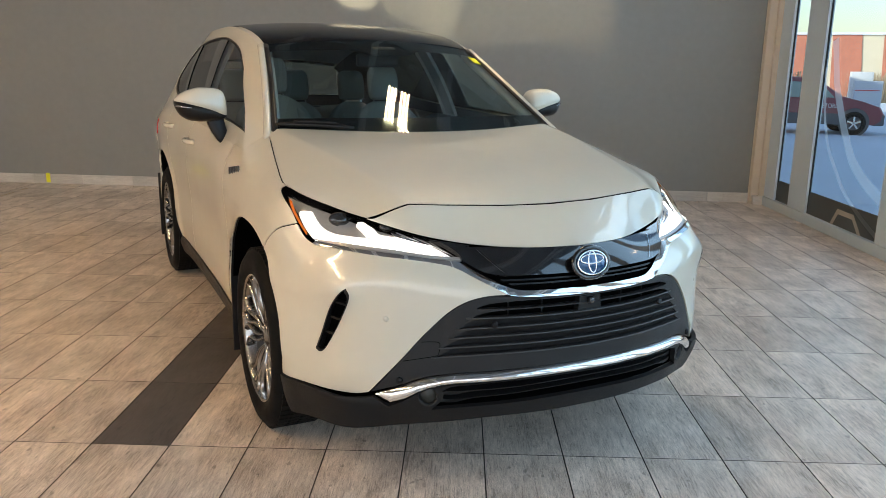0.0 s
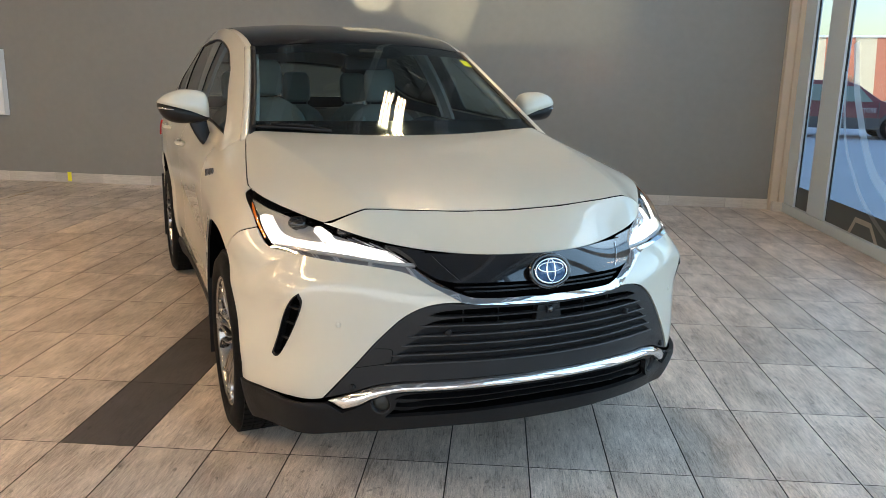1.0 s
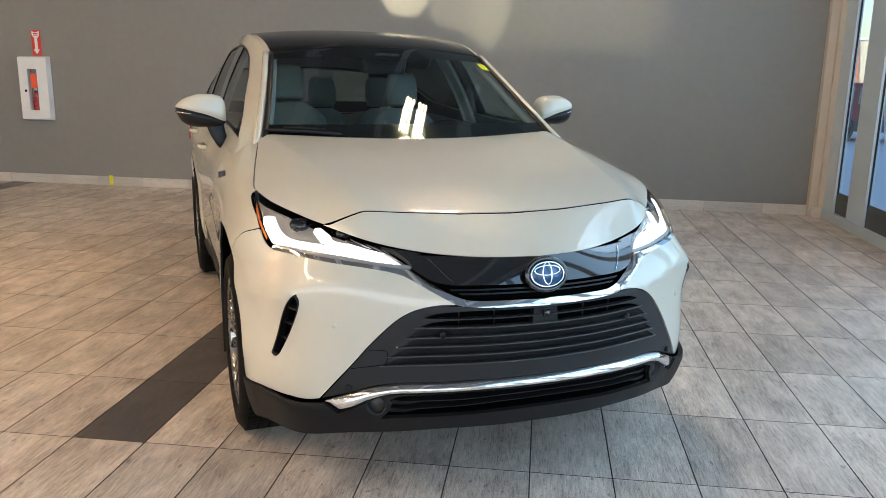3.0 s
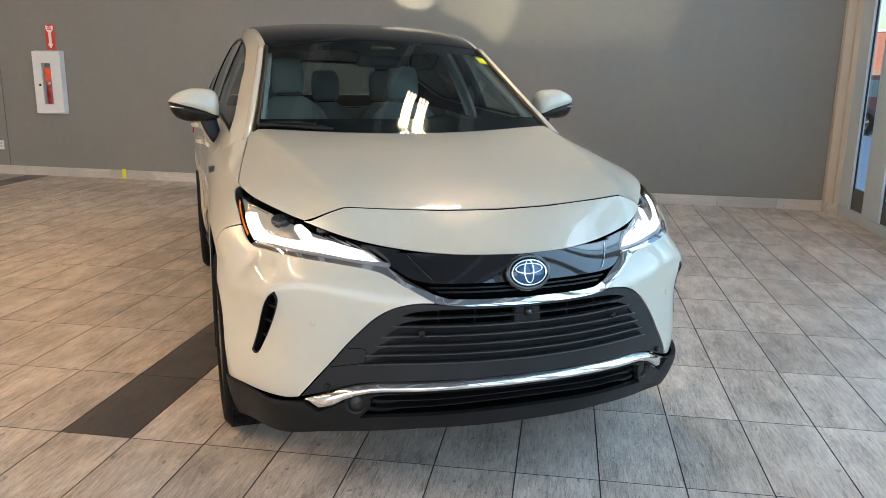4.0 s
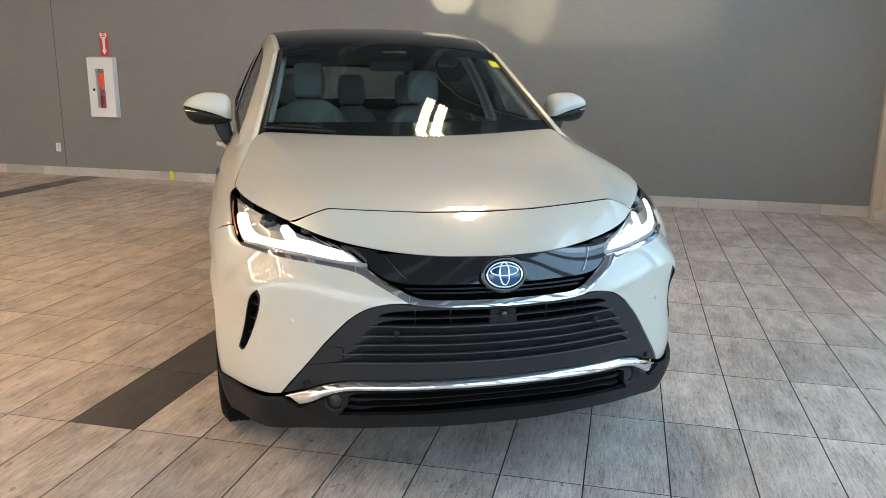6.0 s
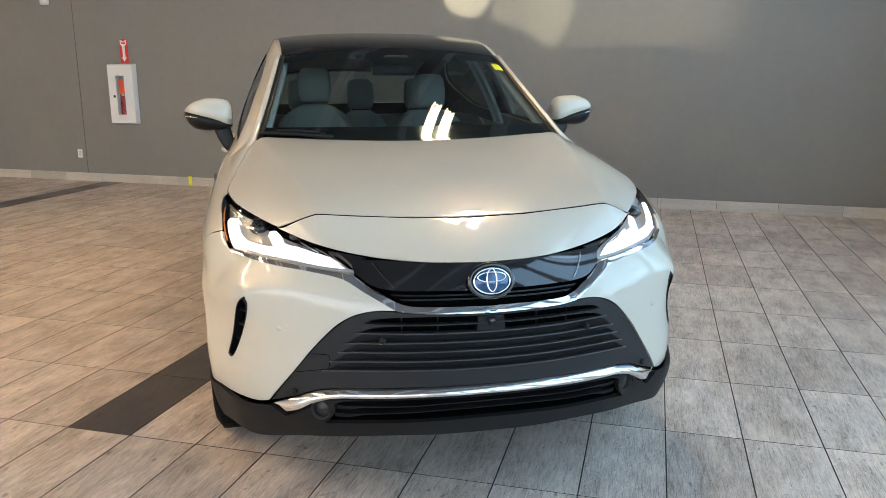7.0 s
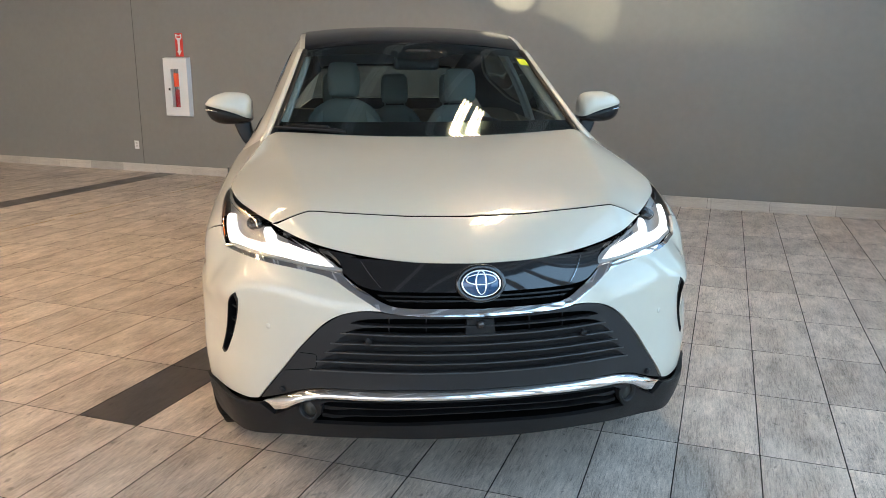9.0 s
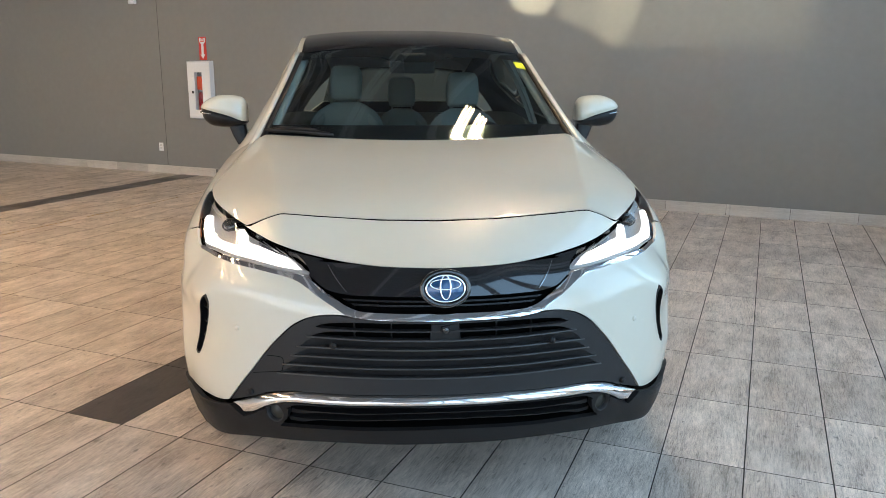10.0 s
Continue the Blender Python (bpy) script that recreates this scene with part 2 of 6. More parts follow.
def box(name, lo, hi, mat, parent=None, label="", bevel=0.0, seg=2, m=None):
    """A box from corner to corner, its edges rounded."""
    bm = bmesh.new()
    c, d = [(a + b) / 2 for a, b in zip(lo, hi)], [abs(b - a) for a, b in zip(lo, hi)]
    bmesh.ops.create_cube(bm, size=1, matrix=Matrix.LocRotScale(c, None, d))
    if bevel:
        bmesh.ops.bevel(bm, geom=bm.edges[:], offset=bevel, segments=seg, affect="EDGES", profile=0.6)
    if m is not None:
        bm.transform(m)
    return part(name, bm_mesh(name, bm, mat, bevel > 0.004), parent, label)


def inside(pts, loops):
    """Which points lie inside the loops (even-odd)."""
    r = np.zeros(len(pts), bool)
    for lp in loops:
        a, b = lp, np.roll(lp, -1, 0)
        for (x0, y0), (x1, y1) in zip(a, b):
            if y0 != y1:
                c = (pts[:, 1] >= min(y0, y1)) & (pts[:, 1] < max(y0, y1))
                r ^= c & (pts[:, 0] < x0 + (pts[:, 1] - y0) * (x1 - x0) / (y1 - y0))
    return r


def resample(loop, step):
    loop = np.array(loop, float)
    out = []
    for a, b in zip(loop, np.roll(loop, -1, 0)):
        n = max(1, int(math.ceil(np.linalg.norm(b - a) / step)))
        out.append(a + (b - a) * np.linspace(0, 1, n, endpoint=False)[:, None])
    return np.vstack(out)


def round_loop(*runs):
    """One loop out of smooth runs of points, joined at corners."""
    out = []
    for r in runs:
        r = spline(r, max(2, 8 * (len(r) - 1))) if len(r) > 2 else np.array(r, float)
        out.append(r if not out or np.linalg.norm(out[-1][-1] - r[0]) > 1e-4 else r[1:])
    out = np.vstack(out)
    return out[:-1] if np.linalg.norm(out[0] - out[-1]) < 1e-4 else out


def outward(fn, u, v, inner):
    """Points of the surface and its normals away from the car's middle."""
    h = 4e-3
    P = fn(u, v)
    n = np.cross(fn(u + h, v) - fn(u - h, v), fn(u, v + h) - fn(u, v - h))
    n /= np.linalg.norm(n, axis=-1)[..., None] + 1e-12
    ctr = np.stack([np.zeros(len(P)), np.clip(P[:, 1], 1.2, 3.6), np.full(len(P), inner)], 1)
    return P, (-n if np.mean(np.einsum("ij,ij->i", n, P - ctr)) < 0 else n)


def sheet(fn, loops, step, thick=0.0, offset=0.0, inner=(0, 1.9, 0.6), bend=None):
    """Triangles over a surface fn(u, v) inside the loops, with the surface's own normals; thick turns the edges inwards."""
    from mathutils.geometry import delaunay_2d_cdt
    rings = [resample(l, step) for l in loops]
    allb = np.vstack(rings)
    lo, hi = allb.min(0), allb.max(0)
    gu, gv = np.meshgrid(np.arange(lo[0] + step / 2, hi[0], step), np.arange(lo[1] + step / 2, hi[1], step))
    g = np.stack([gu.ravel(), gv.ravel()], 1)
    if len(g):
        g = g[inside(g, rings)]
    if len(g):
        keep = np.ones(len(g), bool)
        for k in range(0, len(g), 500):
            d = np.linalg.norm(g[k:k + 500, None] - allb[None], axis=2).min(1)
            keep[k:k + 500] = d > 0.55 * step
        g = g[keep]
    pts = np.vstack([allb, g]) if len(g) else allb
    edges, base = [], 0
    for r in rings:
        edges += [(base + i, base + (i + 1) % len(r)) for i in range(len(r))]
        base += len(r)
    v, e_, f, ov, oe, of = delaunay_2d_cdt([Vector(p) for p in pts], edges, [], 0, 1e-6)
    uv = np.array([tuple(p) for p in v])
    tri = np.array([t for t in f if len(t) == 3])
    tri = tri[inside(uv[tri].mean(1), rings)]
    P, n = outward(fn, uv[:, 0], uv[:, 1], inner[2])
    if bend is not None:
        n = bend(uv, n)
    P = P + n * offset
    a, b, c = P[tri[:, 0]], P[tri[:, 1]], P[tri[:, 2]]
    bad = np.einsum("ij,ij->i", np.cross(b - a, c - a), n[tri[:, 0]]) < 0
    tri[bad] = tri[bad][:, ::-1]
    faces = [tuple(t) for t in tri]
    verts, norms = [*P], [*n]
    if thick:
        count = {}
        for t in faces:
            for i, j in ((t[0], t[1]), (t[1], t[2]), (t[2], t[0])):
                count[(i, j)] = 1
        for (i, j) in list(count):
            if (j, i) not in count:
                k = len(verts)
                side = np.cross(P[j] - P[i], n[i])
                side /= np.linalg.norm(side) + 1e-12
                soft = side + 0.0 * n[i]
                verts += [P[i], P[j], P[j] - n[j] * thick, P[i] - n[i] * thick]
                norms += [soft] * 4
                faces.append((k + 1, k, k + 3, k + 2))
    return verts, faces, norms


def panel(name, fn, loops, mat, parent, step=0.03, thick=0.012, offset=0.0, label=""):
    """A pressed panel."""
    v, f, n = sheet(fn, loops, step, thick, offset)
    return part(name, mesh_of(name, v, f, mat, True, n), parent, label)


def twin(name, fn, loops, mat, parent, **kw):
    """Two pieces, one on each side of the car."""
    out = []
    for sign in (1, -1):
        v, f, n = sheet(fn, loops, kw.get("step", 0.03), kw.get("thick", 0.012), kw.get("offset", 0.0), bend=kw.get("bend"))
        if sign < 0:
            v, n, f = [p * np.array((-1, 1, 1)) for p in v], [p * np.array((-1, 1, 1)) for p in n], [tuple(reversed(t)) for t in f]
        out.append(part(name, mesh_of(name, v, f, mat, True, n), parent, kw.get("label", "")))
    return out


def sweep(name, path, section, mat, parent=None, label="", closed=False, up=(0, 0, 1), caps=True, scale=None, smooth_faces=True):
    """A section (list of side, up) carried along a path."""
    path = [Vector(p) for p in path]
    n, k = len(path), len(section)
    verts, faces = [], []
    for i, p in enumerate(path):
        t = (path[(i + 1) % n] - path[i - 1] if closed else path[min(i + 1, n - 1)] - path[max(i - 1, 0)]).normalized()
        side = t.cross(Vector(up)).normalized()
        upv = side.cross(t)
        s = 1 if scale is None else scale[i]
        verts += [p + side * (a * s) + upv * (b * s) for a, b in section]
    for i in range(n if closed else n - 1):
        for j in range(k):
            a, b = i * k + j, i * k + (j + 1) % k
            c, d = ((i + 1) % n) * k + (j + 1) % k, ((i + 1) % n) * k + j
            faces.append((a, b, c, d))
    if not closed and caps:
        faces += [tuple(range(k))[::-1], tuple(range((n - 1) * k, n * k))]
    return part(name, mesh_of(name, verts, faces, mat, smooth_faces), parent, label)


def circle(r, n=16, squash=1.0):
    return [(r * math.cos(2 * math.pi * i / n), r * squash * math.sin(2 * math.pi * i / n)) for i in range(n)]


def lathe(name, profile, mat, parent=None, label="", m=None, n=48, index=None):
    """A profile (radius, height) turned about z, laid by m."""
    verts, faces, k = [], [], len(profile)
    for i in range(n):
        a = 2 * math.pi * i / n
        verts += [Vector((r * math.cos(a), r * math.sin(a), h)) for r, h in profile]
    for i in range(n):
        for j in range(k - 1):
            faces.append((i * k + j, ((i + 1) % n) * k + j, ((i + 1) % n) * k + j + 1, i * k + j + 1))
    if m is not None:
        verts = [m @ v for v in verts]
    return part(name, mesh_of(name, verts, faces, mat, True), parent, label)


def spline(pts, n):
    """n points along a Catmull-Rom curve through pts, even in length."""
    p = np.array(pts, float)
    p = np.vstack([2 * p[0] - p[1], p, 2 * p[-1] - p[-2]])
    out = []
    for i in range(1, len(p) - 2):
        t = np.linspace(0, 1, 24, endpoint=False)[:, None]
        a, b, c, d = p[i - 1], p[i], p[i + 1], p[i + 2]
        out.append(0.5 * (2 * b + (c - a) * t + (2 * a - 5 * b + 4 * c - d) * t**2 + (3 * b - a - 3 * c + d) * t**3))
    out = np.vstack(out + [p[-2:-1]])
    l = np.r_[0, np.cumsum(np.linalg.norm(np.diff(out, axis=0), axis=1))]
    k = np.linspace(0, l[-1], n)
    return np.stack([np.interp(k, l, out[:, j]) for j in range(out.shape[1])], 1)


# ---- the room ----
def wall_box(name, lo, hi, mat, m=None):
    return tagged(box(name, lo, hi, mat, m=m), kind="structure")


X0, Y0, TW, TL = 0.77, 2.79, 0.3048, 0.6096
XWIN, XLEFT, YBACK, YFRONT, HIGH = 3.44, -14.0, 9.10, -9.0, 5.6
BACK = Matrix.Translation((-1.5, YBACK, 0)) @ Matrix.Rotation(radians(-2.6), 4, "Z")   # the back wall's own axes: x along it, y into it

floor = tagged(box("floor", (XLEFT, YFRONT - 0.2, -0.34), (XWIN + 0.12, 9.75, -0.006), GROUT), "floor of wood-look porcelain tiles with thin dark joints", "floor", kind="structure")
back_wall = tagged(box("wall_back", (-13.2, 0, 0), (4.98, 0.2, HIGH), WALL, m=BACK), "matt dark grey painted showroom wall", "wall", kind="structure")
wall_box("wall_left", (XLEFT - 0.2, YFRONT, 0), (XLEFT, 9.8, HIGH), WALL_LIGHT)
wall_box("wall_front_head", (XLEFT, YFRONT - 0.2, 4.9), (XWIN + 0.3, YFRONT, HIGH), WALL_LIGHT)
# Unseen glazing, run across the whole front wall to hold the fill lamp.
win2 = tagged(new("window_2"), "tall white aluminium front glazing", "window", kind="structure")
box("sill", (XLEFT, YFRONT - 0.15, 0), (XWIN + 0.3, YFRONT, 0.12), FRAME, win2)
for k in range(11):
    x_ = XLEFT + 1.62 * k
    box("mullion", (x_, YFRONT - 0.15, 0.12), (x_ + 0.2, YFRONT, 4.9), FRAME, win2)
    bm = bmesh.new()
    bm.faces.new([bm.verts.new(p) for p in ((x_ + 0.2, YFRONT - 0.08, 0.12), (x_ + 0.2, YFRONT - 0.08, 4.9), (min(x_ + 1.62, XWIN + 0.3), YFRONT - 0.08, 4.9), (min(x_ + 1.62, XWIN + 0.3), YFRONT - 0.08, 0.12))])
    part("pane", bm_mesh("pane", bm, PANE), win2).visible_shadow = False
box("transom", (XLEFT, YFRONT - 0.15, 2.6), (XWIN + 0.3, YFRONT, 2.75), FRAME, win2)
ceiling = wall_box("ceiling", (XLEFT - 0.2, YFRONT - 0.2, HIGH), (XWIN + 0.3, 9.8, HIGH + 0.2), CEIL)

# skirting of cut tiles along the back wall
skirt = tagged(box("baseboard", (-13.0, -0.004, 0), (4.85, 0, 0.10), GROUT, m=BACK), "pale grey tile skirting along the wall", "baseboard", kind="structure")
x = -12.7
while x < 4.8:
    w = min(0.606, 4.84 - x)
    box("skirting_tile", (x, -0.013, 0.001), (x + w, -0.004, 0.112), BASE, skirt, m=BACK)
    x += 0.6096

# wall panel joint, wall box with extinguisher, arrow sign, socket, sounder
tagged(box("wall_joint", (-5.012, -0.003, 0.11), (-5.004, 0.0, HIGH), material("joint_shadow", (0.09, 0.087, 0.082), 0.7), m=BACK), "narrow vertical joint in the wall panels", "trim", kind="structure")


def extinguisher_cabinet(m):
    c = tagged(new("fire_cabinet"), "white metal fire extinguisher cabinet with narrow window, on the wall", "fire cabinet")
    c.matrix_world = m
    W, H, D = 0.385, 0.75, 0.075
    fn = lambda u, v: np.stack([u, np.full_like(u, -D), v], -1)
    bm = bmesh.new()
    outer = [(-W / 2, 0), (W / 2, 0), (W / 2, H), (-W / 2, H)]
    hole = [(-0.075, 0.11), (0.055, 0.11), (0.055, 0.61), (-0.075, 0.61)]
    for k in range(4):
        a, b_ = outer[k], outer[(k + 1) % 4]
        p, q = hole[k], hole[(k + 1) % 4]
        bm.faces.new([bm.verts.new((s[0], -D, s[1])) for s in (a, b_, q, p)])
        bm.faces.new([bm.verts.new(s) for s in ((p[0], -D, p[1]), (q[0], -D, q[1]), (q[0], -0.01, q[1]), (p[0], -0.01, p[1]))])
        bm.faces.new([bm.verts.new(s) for s in ((a[0], -D, a[1]), (b_[0], -D, b_[1]), (b_[0] * 1.06, -0.002, b_[1] + (0.012 if b_[1] else -0.012)), (a[0] * 1.06, -0.002, a[1] + (0.012 if a[1] else -0.012)))])
    bmesh.ops.remove_doubles(bm, verts=bm.verts, dist=1e-5)
    part("cabinet_body", bm_mesh("cabinet_body", bm, WHITE), c)
    box("back_plate", (-0.09, -0.012, 0.1), (0.07, -0.004, 0.62), material("cabinet_inside", (0.18, 0.19, 0.2), 0.5), c)
    bm = bmesh.new()
    bm.faces.new([bm.verts.new(s) for s in ((-0.075, -0.067, 0.11), (0.055, -0.067, 0.11), (0.055, -0.067, 0.61), (-0.075, -0.067, 0.61))])
    part("window_pane", bm_mesh("window_pane", bm, LENS), c).visible_shadow = False
    box("latch", (-0.125, -D - 0.006, 0.33), (-0.095, -D, 0.36), PLASTIC, c, bevel=0.002)
    ex = tagged(new("fire_extinguisher"), "red fire extinguisher with orange tag inside a cabinet", "fire extinguisher")
    ex.matrix_world = m
    lathe("cylinder", [(0, 0.02), (0.04, 0.02), (0.045, 0.04), (0.045, 0.26), (0.035, 0.3), (0.016, 0.32), (0.0, 0.32)], DARK_RED, ex, m=Matrix.Translation((-0.0, -0.045 + 0.0, 0.03)) @ Matrix.Diagonal((1, 0.42, 1, 1)), n=20)
    box("valve", (-0.018, -0.05, 0.34), (0.02, -0.03, 0.40), SATIN, ex, bevel=0.004)
    box("lever", (-0.025, -0.05, 0.40), (0.03, -0.028, 0.412), SATIN, ex)
    box("tag", (-0.045, -0.062, 0.38), (0.048, -0.052, 0.555), material("orange_tag", (0.85, 0.10, 0.03), 0.6), ex, "orange hanging tag", bevel=0.006)
    return c


cab = extinguisher_cabinet(BACK @ Matrix.Translation((-4.285, 0, 0.80)))

sign = tagged(new("arrow_sign"), "red wall sign with a white downward arrow", "sign")
sign.matrix_world = BACK @ Matrix.Translation((-4.247, 0, 1.572))
box("sign_plate", (-0.062, -0.004, 0), (0.062, 0, 0.30), RED, sign)
bm = bmesh.new()
bm.faces.new([bm.verts.new((x_, -0.006, z_)) for x_, z_ in ((0, 0.015), (0.042, 0.075), (0.02, 0.07), (0.02, 0.205), (0.05, 0.24), (0.05, 0.29), (0, 0.272), (-0.05, 0.29), (-0.05, 0.24), (-0.02, 0.205), (-0.02, 0.07), (-0.042, 0.075))])
part("arrow", bm_mesh("arrow", bm, WHITE), sign, "white arrow pointing down")
for k in range(2):
    box("lettering_bar", (-0.03, -0.0075, 0.236 + 0.018 * k), (0.03, -0.0062, 0.248 + 0.018 * k), RED, sign)

socket = tagged(new("wall_socket"), "small white wall socket plate on grey wall", "socket")
socket.matrix_world = BACK @ Matrix.Translation((-5.11, 0, 0.315))
box("cover_plate", (-0.038, -0.008, 0), (0.038, 0, 0.115), WHITE, socket, bevel=0.003)
for z_ in (0.03, 0.068):
    box("outlet", (-0.016, -0.010, z_), (0.016, -0.008, z_ + 0.026), material("socket_face", (0.5, 0.5, 0.5), 0.4), socket, bevel=0.001)

sounder = tagged(new("alarm_strobe"), "white alarm sounder mounted high on the wall", "alarm")
sounder.matrix_world = BACK @ Matrix.Translation((-5.42, 0, 2.325))
box("housing", (-0.06, -0.05, 0), (0.06, 0, 0.12), WHITE, sounder, bevel=0.015, seg=3)
lathe("lens_dome", [(0.03, 0), (0.03, 0.02), (0.02, 0.035), (0, 0.04)], WHITE, sounder, m=Matrix.Translation((0.02, -0.05, 0.03)) @ Matrix.Rotation(radians(90), 4, "X"), n=20)

random.seed(11)
tape = tagged(new("floor_tape"), "worn remains of a yellow tape line on floor", "tape")
y_ = 4.9
while y_ < 8.8:
    l_, dx_, w_ = random.uniform(.05, .30), random.uniform(-.006, .006), random.uniform(.006, .020)
    box("tape_piece", (-w_ / 2, 0, .0003), (w_ / 2, l_, .0015), TAPE, tape, m=pose(-4.91 + dx_, y_, 0, 0, 0, random.uniform(-2, 2)))
    y_ += l_ + random.choice((.003, .01, .05, .16))
tape2 = tagged(box("wall_tape", (-3.40, -0.0155, 0.012), (-3.35, -0.0135, 0.125), YELLOW, m=BACK), "short yellow tape strip on the skirting", "tape")

# ---- window wall ----
win = tagged(new("window_1"), "tall white aluminium shopfront glazing with frosted film lines", "window", kind="structure")


def mullion(y0, y1):
    box("mullion", (XWIN, y0, 0.10), (XWIN + 0.055, y1, HIGH), FRAME, win, bevel=0.004)
    for yy, s in ((y0, -1), (y1, 1)):
        box("gasket", (XWIN + 0.024, min(yy, yy + s * 0.007), 0.10), (XWIN + 0.040, max(yy, yy + s * 0.009), HIGH), GASKET, win)


tagged(box("wall_post", (3.312, 8.80, 0), (XWIN + 0.06, 9.4, HIGH), POST, bevel=0.004), "cream painted corner post", "post", kind="structure")
box("post_trim", (3.39, 8.75, 0), (XWIN + 0.055, 8.80, HIGH), POST, win, bevel=0.003)
box("post_skirting", (3.325, 8.742, 0), (XWIN - 0.012, 8.80, 0.10), BASE, skirt)
box("sill", (XWIN - 0.012, -6.2, 0), (XWIN + 0.07, 8.75, 0.10), FRAME, win, bevel=0.005)
bays = [(8.47, 8.10)] + [(7.69 - 1.72 * k, 6.345 - 1.72 * k) for k in range(7)]
edge = 8.75
for a, b_ in bays:
    mullion(a, edge)
    bm = bmesh.new()
    bm.faces.new([bm.verts.new((XWIN + 0.032, y_, z_)) for y_, z_ in ((b_, 0.10), (b_, HIGH), (a, HIGH), (a, 0.10))])
    part("pane", bm_mesh("pane", bm, PANE), win).visible_shadow = False
    edge = b_
mullion(-6.2, edge)
wall_box("wall_right", (XWIN - 0.05, YFRONT, 0), (XWIN + 0.2, -6.2, HIGH), WALL_LIGHT)

# dark film and frosted lines at the foot of the panes
FILM = material("dark_window_film", (0.05, 0.06, 0.06), 0.35)
FROST = material("frosted_film", (0.42, 0.38, 0.33), 0.5)
for k, (a, b_) in enumerate(bays[:5]):
    bm = bmesh.new()
    xs = XWIN + 0.027
    lo, hi = b_ + 0.010, a - 0.010
    r = 0.06
    poly = [(lo, 0.101), (hi, 0.101)] + [(hi, 0.32 - r)] + [(hi - r + r * math.cos(t), 0.32 - r + r * math.sin(t)) for t in np.linspace(0, math.pi / 2, 6)[1:]] + [(lo, 0.32)]
    bm.faces.new([bm.verts.new((xs, y_, z_)) for y_, z_ in poly])
    part("dark_film", bm_mesh("dark_film", bm, FILM), win, "dark film along the foot of the pane")
    if a - b_ > 1:
        for (ya, za, yb, zb, w_) in ((0.49, 0.105, 0.60, 0.255, 0.045), (0.60, 0.255, 0.90, 0.255, 0.045), (0.90, 0.255, 1.06, 0.105, 0.045)):
            d = Vector((0, yb - ya, zb - za)).normalized().cross(Vector((1, 0, 0))) * w_
            bm = bmesh.new()
            bm.faces.new([bm.verts.new((xs - 0.002, hi - p[0], p[1])) for p in ((ya, za), (yb, zb), (yb + d.y, zb + d.z), (ya + d.y, za + d.z))])
            part("frosted_line", bm_mesh("frosted_line", bm, FROST), win)
    if a - b_ > 1:
        for run, w_ in (([(0.04, 1.5), (0.12, 1.08), (0.27, 0.78), (0.47, 0.59), (0.68, 0.42), (0.98, 0.27), (1.32, 0.14)], 0.045), ([(0.16, 1.75), (0.29, 1.35), (0.44, 1.10), (0.57, 0.91), (0.76, 0.70), (1.00, 0.56), (1.34, 0.43)], 0.11)):
            pts = spline(run, 26)
            bm = bmesh.new()
            row = []
            for i, p in enumerate(pts):
                t_ = pts[min(i + 1, 25)] - pts[max(i - 1, 0)]
                t_ = t_ / np.linalg.norm(t_)
                row.append([bm.verts.new((xs - 0.003, hi - p[0] + e_ * t_[1] * w_ / 2, p[1] + e_ * t_[0] * w_ / 2)) for e_ in (-1, 1)])
            for p, q in zip(row, row[1:]):
                bm.faces.new((p[0], p[1], q[1], q[0]))
            part("frosted_curve", bm_mesh("frosted_curve", bm, HAZE), win)

# ---- outside ----
# Block added out of view so that its shadow falls over the snow.
tagged(box("rear_wing", (XLEFT, 10.2, -0.35), (XWIN - 0.3, 46, HIGH + 0.2), WALL_LIGHT), "plain rear wing of the building", "building", kind="structure")
ground = tagged(box("ground", (-900, -900, -0.8), (900, 900, -0.35), SNOW), "snow-covered car park in shade", "ground", kind="structure")

FACADE_RED = material("red_cladding", (0.48, 0.17, 0.11), 0.7, noise_scale=0.3, vary=0.12)
FACADE_PALE = material("pale_cladding", (0.62, 0.55, 0.42), 0.7, noise_scale=0.3, vary=0.1)
far = tagged(new("warehouse"), "distant flat-roofed warehouse with red and cream cladding", "building")
far.matrix_world = Matrix.Translation((29, 62, -0.35)) @ Matrix.Rotation(radians(-23), 4, "Z")
box("wall", (-60, 0, 0), (60, 20, 4.6), FACADE_PALE, far)
box("roof", (-60.2, -0.2, 4.6), (60.2, 20.2, 4.75), SNOW, far)
for k in range(16):
    x_ = -25.0 + 3.45 * k
    bm = bmesh.new()
    bm.faces.new([bm.verts.new(p) for p in ((x_ + 0.25, -0.05, 0), (x_ + 2.4, -0.05, 0), (x_ + 2.0, -0.05, 4.59), (x_, -0.05, 4.59))])
    part("red_panel", bm_mesh("red_panel", bm, FACADE_RED), far, "red cladding panel")
random.seed(4)
BUSH = material("frosted_twigs", (0.42, 0.33, 0.22), 0.9, noise_scale=1.0, vary=0.3)
